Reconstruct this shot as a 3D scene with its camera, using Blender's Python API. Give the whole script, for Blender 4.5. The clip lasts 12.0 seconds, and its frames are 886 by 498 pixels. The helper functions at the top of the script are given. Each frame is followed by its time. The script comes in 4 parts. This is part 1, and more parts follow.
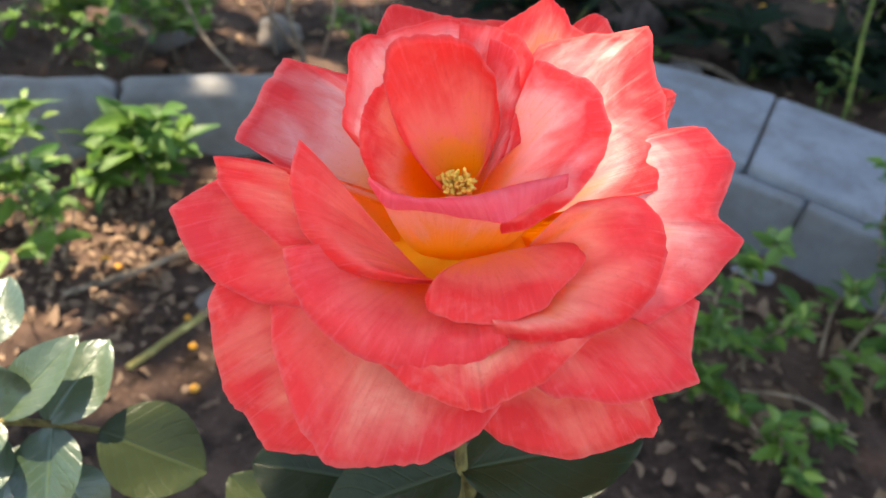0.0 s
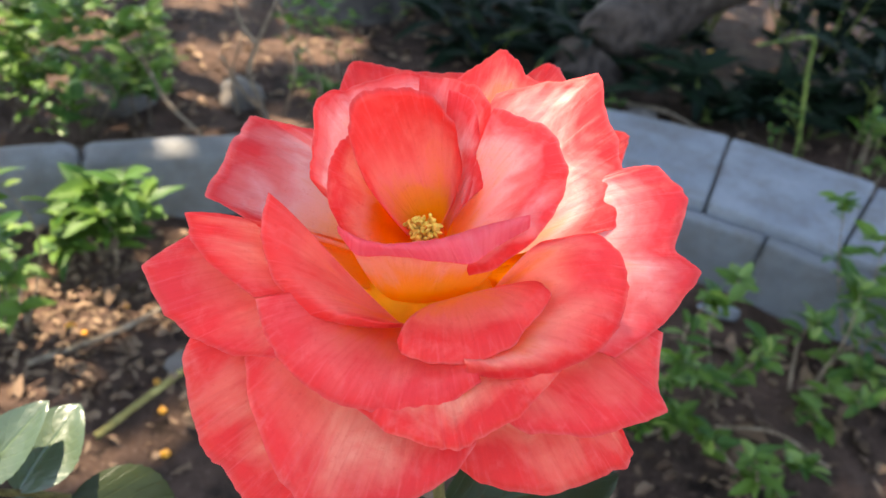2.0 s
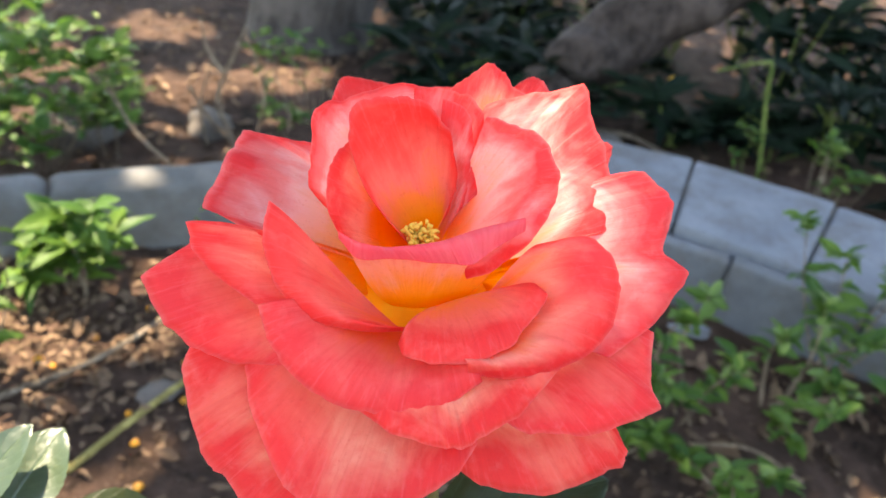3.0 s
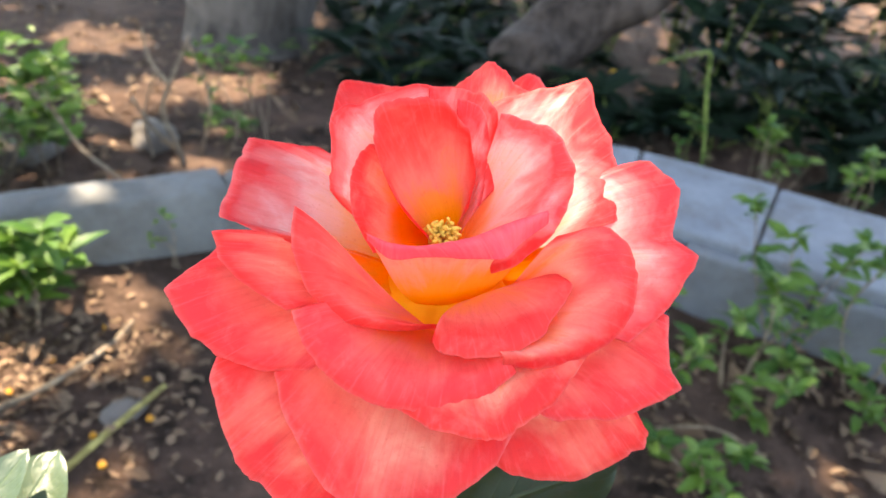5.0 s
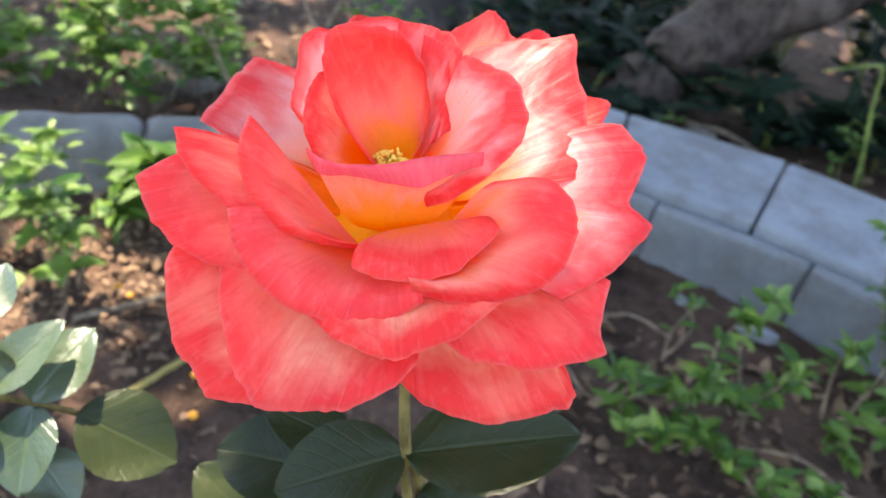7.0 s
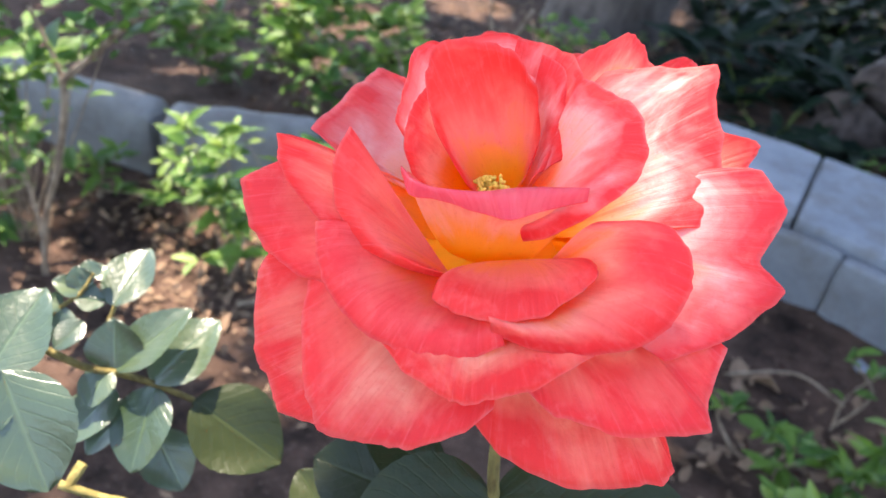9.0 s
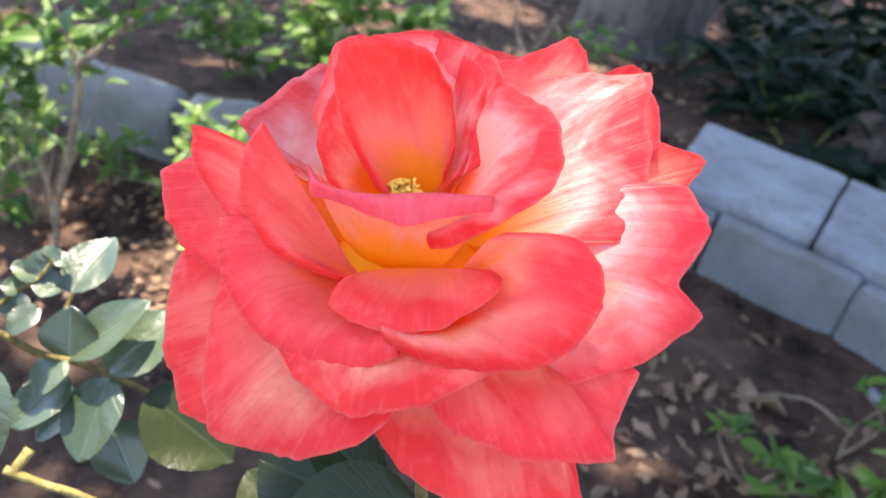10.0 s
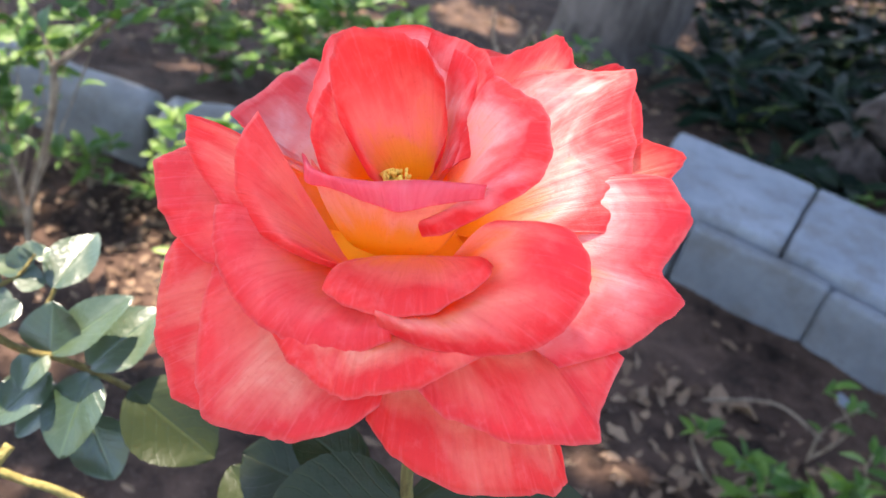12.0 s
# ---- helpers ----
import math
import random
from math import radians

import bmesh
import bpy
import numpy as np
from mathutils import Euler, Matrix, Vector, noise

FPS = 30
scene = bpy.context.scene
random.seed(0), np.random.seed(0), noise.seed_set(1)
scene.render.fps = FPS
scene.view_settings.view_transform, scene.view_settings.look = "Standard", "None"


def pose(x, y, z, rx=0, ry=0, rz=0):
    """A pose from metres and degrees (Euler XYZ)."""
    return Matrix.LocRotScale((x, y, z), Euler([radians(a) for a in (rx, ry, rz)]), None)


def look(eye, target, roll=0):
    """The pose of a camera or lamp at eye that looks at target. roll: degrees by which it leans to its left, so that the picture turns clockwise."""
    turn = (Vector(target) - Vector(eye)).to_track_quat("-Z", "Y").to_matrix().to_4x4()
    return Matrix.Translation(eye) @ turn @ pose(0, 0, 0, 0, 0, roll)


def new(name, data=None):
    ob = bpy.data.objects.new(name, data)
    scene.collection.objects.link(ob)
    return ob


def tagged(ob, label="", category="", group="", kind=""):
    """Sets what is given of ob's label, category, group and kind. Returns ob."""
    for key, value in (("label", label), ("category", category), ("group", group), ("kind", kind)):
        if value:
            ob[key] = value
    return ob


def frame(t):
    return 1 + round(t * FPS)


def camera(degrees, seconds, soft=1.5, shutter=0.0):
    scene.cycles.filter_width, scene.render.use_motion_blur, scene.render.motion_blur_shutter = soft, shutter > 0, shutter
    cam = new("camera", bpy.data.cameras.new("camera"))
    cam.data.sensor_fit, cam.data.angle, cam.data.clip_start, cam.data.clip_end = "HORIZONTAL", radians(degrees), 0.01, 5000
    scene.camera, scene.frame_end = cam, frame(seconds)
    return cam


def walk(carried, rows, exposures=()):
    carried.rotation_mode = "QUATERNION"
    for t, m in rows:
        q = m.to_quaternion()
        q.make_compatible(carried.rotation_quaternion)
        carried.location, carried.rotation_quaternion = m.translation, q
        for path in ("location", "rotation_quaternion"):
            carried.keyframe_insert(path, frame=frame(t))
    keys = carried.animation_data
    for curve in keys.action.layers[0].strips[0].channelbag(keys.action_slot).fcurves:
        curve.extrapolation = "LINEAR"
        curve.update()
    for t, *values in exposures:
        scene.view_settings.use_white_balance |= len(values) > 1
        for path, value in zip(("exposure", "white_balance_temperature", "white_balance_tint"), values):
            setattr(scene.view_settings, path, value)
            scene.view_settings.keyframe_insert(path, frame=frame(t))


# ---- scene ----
cam = camera(58.0, 12.0)
PATH = [
    (0, (0.04918, 0.04390, 0.63991), (0.0343, 1.4675, -0.4615), 9.84),
    (0.5, (0.05367, 0.04390, 0.64314), (0.0250, 1.4747, -0.4486), 9.89),
    (1, (0.05546, 0.04383, 0.63971), (0.0292, 1.5055, -0.4104), 8.98),
    (1.5, (0.05487, 0.04517, 0.63835), (0.0632, 1.5207, -0.3925), 9.10),
    (2, (0.04949, 0.03848, 0.64160), (0.0863, 1.5356, -0.3570), 8.43),
    (2.5, (0.04764, 0.03177, 0.63972), (0.1072, 1.5454, -0.3326), 8.57),
    (3, (0.04316, 0.03155, 0.63830), (0.1444, 1.5666, -0.2963), 8.63),
    (3.2, (0.03868, 0.03220, 0.63727), (0.1479, 1.5707, -0.2906), 8.97),
    (5, (0.02477, 0.02915, 0.63677), (0.2461, 1.5616, -0.2812), 7.91),
    (5.5, (0.02677, 0.03259, 0.63265), (0.2750, 1.5546, -0.2957), 7.43),
    (6, (0.04161, 0.03481, 0.62947), (0.1755, 1.5324, -0.3601), 8.83),
    (6.5, (0.06471, 0.03176, 0.63543), (0.0983, 1.5205, -0.3758), 10.02),
    (7, (0.07621, 0.01941, 0.63695), (-0.0173, 1.5150, -0.3602), 10.65),
    (7.5, (0.05961, 0.02181, 0.63638), (-0.0868, 1.5331, -0.3304), 9.52),
    (7.7, (0.05748, 0.02200, 0.63435), (-0.0713, 1.5392, -0.3256), 9.32),
    (9.3, (0.09869, 0.04263, 0.63356), (-0.4125, 1.4329, -0.3892), 9.37),
    (9.5, (0.10298, 0.04507, 0.63283), (-0.4157, 1.4334, -0.3887), 9.80),
    (10, (0.11235, 0.05640, 0.63369), (-0.4147, 1.4424, -0.3868), 10.32),
    (10.5, (0.11276, 0.06046, 0.63280), (-0.4098, 1.4497, -0.3855), 10.98),
    (11, (0.11161, 0.05710, 0.63469), (-0.3931, 1.4575, -0.3773), 11.39),
    (11.5, (0.11324, 0.05281, 0.63357), (-0.3729, 1.4713, -0.3623), 11.13),
    (12, (0.11197, 0.04917, 0.63189), (-0.3702, 1.4697, -0.3629), 11.85),
]
# a phone lens held close: the flower is sharp, the bed behind it soft
cam.data.dof.use_dof, cam.data.dof.focus_distance, cam.data.dof.aperture_fstop = True, 0.19, 19.0
walk(cam, [(t, look(eye, target, roll)) for t, eye, target, roll in PATH],
     exposures=[(0, 2.58, 7600, 9), (1.5, 2.78, 7600, 9), (2, 2.68, 7600, 9), (3, 2.85, 7950, 9), (5.5, 3.1, 7900, 9), (6.5, 2.92, 7500, 10), (7.5, 2.95, 7300, 11), (9.5, 2.88, 6900, 14), (11, 2.92, 6900, 14), (12, 2.82, 6900, 14)])

# ---- light ----
SUN_ELEV, SUN_AZ = 68.0, 50.0   # degrees; azimuth from +y towards -x
world = bpy.data.worlds.new("sky")
scene.world = world
world.use_nodes = True
sky = world.node_tree.nodes.new("ShaderNodeTexSky")
sky.sky_type, sky.sun_disc = "NISHITA", False
sky.sun_elevation, sky.sun_rotation = radians(SUN_ELEV), radians(-SUN_AZ)
world.node_tree.links.new(sky.outputs[0], world.node_tree.nodes["Background"].inputs[0])
world.node_tree.nodes["Background"].inputs[1].default_value = 0.14
sun_data = bpy.data.lights.new("sun", "SUN")
sun_data.energy, sun_data.angle, sun_data.color = 4.2, radians(0.6), (1.0, 0.93, 0.82)
sun = new("sun", sun_data)
SUN_DIR = Vector((-math.sin(radians(SUN_AZ)) * math.cos(radians(SUN_ELEV)), math.cos(radians(SUN_AZ)) * math.cos(radians(SUN_ELEV)), math.sin(radians(SUN_ELEV))))
sun.matrix_world = look(SUN_DIR * 20, (0, 0, 0))


# ---- materials ----
class Net:
    """A small helper to wire a node material."""

    def __init__(self, name):
        self.mat = bpy.data.materials.new(name)
        self.mat.use_nodes = True
        self.tree = self.mat.node_tree
        self.tree.nodes.clear()

    def add(self, kind, ins=None, **props):
        n = self.tree.nodes.new("ShaderNode" + kind)
        if "uv_map" in props:
            n.uv_map = props["uv_map"]
        if "operation" in props:
            n.operation = props["operation"]
        if "data_type" in props:
            n.data_type = props["data_type"]
        if "blend_type" in props:
            n.blend_type = props["blend_type"]
        for k, v in (ins or {}).items():
            if isinstance(v, bpy.types.NodeSocket):
                self.tree.links.new(v, n.inputs[k])
            else:
                n.inputs[k].default_value = v
        return n

    def ramp(self, fac, stops):
        n = self.add("ValToRGB", {0: fac})
        e = n.color_ramp.elements
        while len(e) < len(stops):
            e.new(0.5)
        for el, (p, c) in zip(e, stops):
            el.position, el.color = p, (*c, 1) if len(c) == 3 else c
        return n.outputs[0]

    def noise(self, vec, scale, detail=4.0, rough=0.55):
        return self.add("TexNoise", {"Vector": vec, "Scale": scale, "Detail": detail, "Roughness": rough}).outputs[0]

    def mix(self, fac, a, b, blend="MIX"):
        n = self.add("Mix", data_type="RGBA", blend_type=blend)
        for sock, v in ((n.inputs[0], fac), (n.inputs[6], a), (n.inputs[7], b)):
            if isinstance(v, bpy.types.NodeSocket):
                self.tree.links.new(v, sock)
            else:
                sock.default_value = v if not isinstance(v, tuple) else (*v, 1)[:4]
        return n.outputs[2]

    def math(self, op, a, b=0.5):
        return self.add("Math", {0: a, 1: b}, operation=op).outputs[0]

    def bump(self, height, strength, dist):
        return self.add("Bump", {"Height": height, "Strength": strength, "Distance": dist}).outputs[0]

    def out(self, shader):
        self.add("OutputMaterial", {0: shader})
        return self.mat

    def solid(self, color, rough, bump=None, spec=0.5, translucent=0.0, tcolor=None):
        ins = {"Base Color": color if isinstance(color, bpy.types.NodeSocket) else (*color, 1), "Roughness": rough, "Specular IOR Level": spec}
        if bump:
            ins["Normal"] = bump
        p = self.add("BsdfPrincipled", ins).outputs[0]
        if translucent:
            tr = {"Color": tcolor or ins["Base Color"]}
            if bump:
                tr["Normal"] = bump
            t = self.add("BsdfTranslucent", tr).outputs[0]
            p = self.add("MixShader", {0: translucent, 1: p, 2: t}).outputs[0]
        return self.out(p)


def petal_material(name, rim, pale_mid, mid, base, see_through):
    """Rose petal: golden base, pale throat that breaks into fine radial streaks, coral blade and rim."""
    n = Net(name)
    uv = n.add("UVMap", uv_map="UVMap").outputs[0]
    obj = n.add("TexCoord").outputs["Object"]
    rnd = n.add("ObjectInfo").outputs["Random"]
    sep = n.add("SeparateXYZ", {0: uv})
    broad_at = n.add("Mapping", {"Vector": uv, "Scale": (3.5, 2.4, 1)}).outputs[0]
    broad = n.add("TexNoise", {"Vector": n.add("VectorMath", {0: broad_at, 1: n.add("CombineXYZ", {0: n.math("MULTIPLY", rnd, 31.0), 1: rnd, 2: rnd}).outputs[0]}, operation="ADD").outputs[0], "Scale": 1.0, "Detail": 4.0, "Roughness": 0.55, "Distortion": 0.8}).outputs[0]
    fibre_at = n.add("Mapping", {"Vector": uv, "Scale": (44, 3.0, 1)}).outputs[0]
    fibre = n.add("TexNoise", {"Vector": fibre_at, "Scale": 1.0, "Detail": 5.0, "Roughness": 0.62, "Distortion": 0.5}).outputs[0]
    blotch = n.add("TexNoise", {"Vector": obj, "Scale": 170.0, "Detail": 6.0, "Roughness": 0.62, "Distortion": 0.4}).outputs[0]
    fine = n.noise(obj, 900, 3, 0.6)
    s = n.math("ADD", sep.outputs[1], n.math("MULTIPLY", n.math("SUBTRACT", broad, 0.5), 0.75))
    s = n.math("ADD", s, n.math("MULTIPLY", n.math("SUBTRACT", fibre, 0.5), 0.1))
    s = n.math("ADD", s, n.math("MULTIPLY", n.math("SUBTRACT", blotch, 0.5), 0.16))
    between = tuple(0.6 * r + 0.4 * p for r, p in zip(rim, pale_mid))
    blade = n.ramp(s, [(0.0, mid), (0.46, mid), (0.64, pale_mid), (0.77, between), (0.92, rim), (1.0, rim)])
    depth = n.math("ADD", sep.outputs[1], n.math("MULTIPLY", n.math("SUBTRACT", fibre, 0.5), 0.12))
    col = n.mix(n.ramp(depth, [(0.3, (0, 0, 0)), (0.47, (1, 1, 1))]), base, blade)
    # a cooler rose tint that differs from petal to petal, and darker pigment grain
    out = n.ramp(sep.outputs[1], [(0.5, (0, 0, 0)), (0.8, (1, 1, 1))])
    col = n.mix(n.math("MULTIPLY", n.math("MULTIPLY", rnd, out), 0.3), col, (0.86, 0.06, 0.1))
    vein = n.ramp(fibre, [(0.36, (1, 1, 1)), (0.5, (0, 0, 0))])
    col = n.mix(n.math("MULTIPLY", n.math("MULTIPLY", vein, out), 0.22), col, (0.72, 0.012, 0.03))
    lit = n.ramp(fibre, [(0.52, (0, 0, 0)), (0.66, (1, 1, 1))])
    col = n.mix(n.math("MULTIPLY", n.math("MULTIPLY", lit, out), 0.16), col, (0.96, 0.3, 0.28))
    grain = n.ramp(blotch, [(0.52, (0, 0, 0)), (0.68, (1, 1, 1))])
    col = n.mix(n.math("MULTIPLY", n.math("MULTIPLY", grain, out), 0.28), col, (0.97, 0.25, 0.2))
    col = n.mix(n.math("MULTIPLY", n.ramp(fine, [(0.6, (0, 0, 0)), (0.72, (1, 1, 1))]), 0.2), col, (0.6, 0.02, 0.03))
    edge = n.ramp(sep.outputs[1], [(0.978, (0, 0, 0)), (1.0, (1, 1, 1))])
    col = n.mix(n.math("MULTIPLY", edge, n.math("MULTIPLY", blotch, 0.32)), col, (0.97, 0.5, 0.46))
    relief = n.math("ADD", n.math("MULTIPLY", fibre, 0.35), n.math("MULTIPLY", blotch, 0.5))
    bump = n.bump(relief, 0.45, 0.0013)
    return n.solid(col, 0.5, bump, 0.3, see_through, n.mix(0.35, col, (1.0, 0.2, 0.05)))


PETAL_IN = petal_material("petal_face", (0.87, 0.036, 0.033), (0.99, 0.39, 0.25), (0.97, 0.33, 0.05), (0.98, 0.4, 0.002), 0.5)
PETAL_DEEP = petal_material("deep_petal_face", (0.87, 0.042, 0.037), (0.95, 0.21, 0.15), (0.96, 0.27, 0.05), (0.98, 0.4, 0.002), 0.5)
# paler face: real pale throats, plus sunlight painted into wrap and upper petals
PETAL_PALE = petal_material("pale_petal_face", (0.87, 0.038, 0.038), (0.98, 0.58, 0.5), (0.98, 0.5, 0.24), (0.98, 0.4, 0.002), 0.5)
PETAL_ROLL = petal_material("rolled_petal_rim", (0.84, 0.1, 0.13), (0.9, 0.3, 0.3), (0.96, 0.38, 0.06), (0.98, 0.42, 0.004), 0.5)
PETAL_OUT = petal_material("petal_back", (0.88, 0.1, 0.11), (0.96, 0.4, 0.34), (0.96, 0.38, 0.06), (0.98, 0.42, 0.004), 0.75)


def leaf_material(name, dark, light, rough, see=0.3, spec=0.5):
    """Leaf: per-leaf tone, pale midrib and side veins."""
    n = Net(name)
    uv = n.add("UVMap", uv_map="UVMap").outputs[0]
    sep = n.add("SeparateXYZ", {0: uv})
    obj = n.add("TexCoord").outputs["Object"]
    rnd = n.add("ObjectInfo").outputs["Random"]
    isl = n.add("NewGeometry").outputs["Random Per Island"]
    tone = n.math("FRACT", n.math("ADD", rnd, n.math("MULTIPLY", isl, 1.7)), 0)
    col = n.mix(tone, dark, light)
    col = n.mix(n.math("MULTIPLY", n.noise(obj, 60, 4), 0.5), col, tuple(c * 0.55 for c in dark))
    across = n.math("ABSOLUTE", n.math("SUBTRACT", sep.outputs[0], 0.5), 0)
    side = n.math("SINE", n.math("MULTIPLY", n.math("SUBTRACT", sep.outputs[1], n.math("MULTIPLY", across, 0.7)), 46.0), 0)
    vein = n.math("MAXIMUM", n.ramp(across, [(0.0, (1, 1, 1)), (0.035, (0, 0, 0))]), n.math("MULTIPLY", n.ramp(side, [(0.86, (0, 0, 0)), (1.0, (1, 1, 1))]), 0.22))
    col = n.mix(n.math("MULTIPLY", vein, 0.2), col, tuple(min(1, c * 2.2) for c in light))
    bump = n.bump(n.math("SUBTRACT", n.noise(obj, 220, 3), vein), 0.35, 0.0012)
    return n.solid(col, rough, bump, spec, see)


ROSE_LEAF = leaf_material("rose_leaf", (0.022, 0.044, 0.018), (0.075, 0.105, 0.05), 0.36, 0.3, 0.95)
# darker copy of the rose leaf, with shade put into its colour
SHADE_LEAF = leaf_material("shaded_rose_leaf", (0.013, 0.019, 0.006), (0.028, 0.036, 0.011), 0.38, 0.25, 0.22)
SHRUB_LEAF = leaf_material("shrub_leaf", (0.03, 0.09, 0.014), (0.12, 0.205, 0.026), 0.5, 0.45, 0.3)
# near-black leaf colour carries the deep shade of the undergrowth
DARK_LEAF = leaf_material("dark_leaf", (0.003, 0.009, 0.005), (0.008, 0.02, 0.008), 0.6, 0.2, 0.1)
LIME_LEAF = leaf_material("lime_leaf", (0.09, 0.17, 0.025), (0.2, 0.28, 0.05), 0.45, 0.4)
CROWN_LEAF = leaf_material("crown_leaf", (0.03, 0.08, 0.02), (0.07, 0.14, 0.03), 0.5, 0.25)
DRY_LEAF = leaf_material("dry_leaf", (0.06, 0.032, 0.018), (0.25, 0.16, 0.1), 0.75, 0.12, 0.2)


def bark_material(name, a, b, scale=30.0, stretch=0.25):
    n = Net(name)
    obj = n.add("TexCoord").outputs["Object"]
    v = n.add("Mapping", {"Vector": obj, "Scale": (1, 1, stretch)}).outputs[0]
    x = n.noise(v, scale, 8, 0.65)
    y = n.noise(obj, scale * 0.25, 3)
    col = n.mix(n.ramp(x, [(0.35, (0, 0, 0)), (0.65, (1, 1, 1))]), a, b)
    col = n.mix(n.math("MULTIPLY", n.ramp(y, [(0.5, (0, 0, 0)), (0.65, (1, 1, 1))]), 0.5), col, tuple(min(1, c * 1.8) for c in b))
    return n.solid(col, 0.85, n.bump(x, 0.8, 0.006), 0.2)


BARK = bark_material("grey_bark", (0.03, 0.023, 0.019), (0.085, 0.07, 0.06))
LIMB_BARK = bark_material("limb_bark", (0.013, 0.008, 0.006), (0.062, 0.045, 0.037), 38, 0.7)
TWIG = bark_material("twig_bark", (0.09, 0.06, 0.04), (0.22, 0.165, 0.115), 160, 0.4)
GREEN_STEM = bark_material("green_stem", (0.06, 0.095, 0.02), (0.13, 0.16, 0.04), 200, 0.3)
STRAW = bark_material("straw", (0.15, 0.115, 0.035), (0.28, 0.23, 0.08), 200, 0.3)
CANE = bark_material("rose_cane", (0.07, 0.05, 0.016), (0.15, 0.12, 0.04), 300, 0.3)


def soil_material():
    n = Net("soil")
    obj = n.add("TexCoord").outputs["Object"]
    big = n.noise(obj, 3.0, 5)
    mid = n.noise(obj, 24, 8, 0.65)
    fine = n.noise(obj, 160, 6, 0.7)
    col = n.mix(n.ramp(mid, [(0.35, (0, 0, 0)), (0.7, (1, 1, 1))]), (0.009, 0.0055, 0.004), (0.072, 0.042, 0.03))
    col = n.mix(n.math("MULTIPLY", n.ramp(big, [(0.4, (0, 0, 0)), (0.65, (1, 1, 1))]), 0.55), col, (0.125, 0.075, 0.053))
    col = n.mix(n.math("MULTIPLY", n.ramp(fine, [(0.55, (0, 0, 0)), (0.72, (1, 1, 1))]), 0.5), col, (0.2, 0.135, 0.1))
    h = n.math("ADD", n.math("MULTIPLY", mid, 1.2), n.math("MULTIPLY", fine, 0.5))
    return n.solid(col, 0.95, n.bump(h, 0.9, 0.012), 0.1)


SOIL = soil_material()


def stone_material(name, a, b):
    n = Net(name)
    obj = n.add("TexCoord").outputs["Object"]
    rnd = n.add("ObjectInfo").outputs["Random"]
    x = n.noise(obj, 9, 5, 0.6)
    y = n.noise(obj, 120, 5, 0.65)
    z = n.noise(obj, 16, 8, 0.72)
    col = n.mix(n.ramp(x, [(0.35, (0, 0, 0)), (0.65, (1, 1, 1))]), a, b)
    col = n.mix(n.math("MULTIPLY", rnd, 0.25), col, tuple(c * 0.75 for c in a))
    col = n.mix(n.math("MULTIPLY", n.ramp(z, [(0.46, (0, 0, 0)), (0.66, (1, 1, 1))]), 0.7), col, (0.085, 0.074, 0.064))
    col = n.mix(n.math("MULTIPLY", n.ramp(y, [(0.54, (0, 0, 0)), (0.7, (1, 1, 1))]), 0.4), col, (0.08, 0.075, 0.07))
    return n.solid(col, 0.85, n.bump(n.math("ADD", y, z), 0.45, 0.003), 0.3)


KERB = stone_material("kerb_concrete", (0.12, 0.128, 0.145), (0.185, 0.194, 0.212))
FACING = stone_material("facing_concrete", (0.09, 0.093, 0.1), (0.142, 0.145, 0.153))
WORN = stone_material("worn_concrete", (0.1, 0.096, 0.092), (0.18, 0.176, 0.172))
ROCK = stone_material("rock", (0.1, 0.08, 0.068), (0.18, 0.15, 0.125))


def plain_material(name, a, b, scale, rough=0.5, see=0.0):
    n = Net(name)
    obj = n.add("TexCoord").outputs["Object"]
    x = n.noise(obj, scale, 4)
    return n.solid(n.mix(x, a, b), rough, n.bump(x, 0.3, 0.001), 0.4, see)


ANTHER = plain_material("anther", (0.98, 0.64, 0.04), (0.99, 0.84, 0.2), 700, 0.6, 0.3)
FILAMENT = plain_material("filament", (0.9, 0.55, 0.06), (0.95, 0.7, 0.15), 500, 0.5, 0.2)
HEART = plain_material("flower_heart", (0.98, 0.33, 0.001), (0.99, 0.4, 0.002), 300, 0.85, 0.3)
BERRY = plain_material("berry", (0.5, 0.17, 0.01), (0.6, 0.28, 0.02), 80, 0.35, 0.1)
BLOOM = plain_material("marigold", (0.85, 0.35, 0.02), (0.95, 0.55, 0.05), 120, 0.6, 0.3)


# ---- building helpers ----
def bm_object(name, bm, materials, parent=None, label=""):
    me = bpy.data.meshes.new(name)
    bm.normal_update()
    bm.to_mesh(me)
    bm.free()
    for m in materials if isinstance(materials, (list, tuple)) else [materials]:
        me.materials.append(m)
    for p in me.polygons:
        p.use_smooth = True
    ob = new(name, me)
    ob.parent = parent
    if label:
        ob["label"] = label
    return ob


def part(name, bm, material, parent, label=""):
    return bm_object(name, bm, material, parent, label)


def root(name, at, label, category, group="", kind=""):
    ob = new(name)
    ob.empty_display_size = 0.02
    ob.location = at
    return tagged(ob, label, category, group, kind)


def rel(parent, ob):
    """Keeps ob where it was built, in world coordinates, under its parent."""
    ob.parent = parent
    m = Matrix.Identity(4)
    p = parent
    while p:
        m = p.matrix_parent_inverse @ p.matrix_basis @ m if p.parent else p.matrix_basis @ m
        p = p.parent
    ob.matrix_parent_inverse = m.inverted()
    return ob


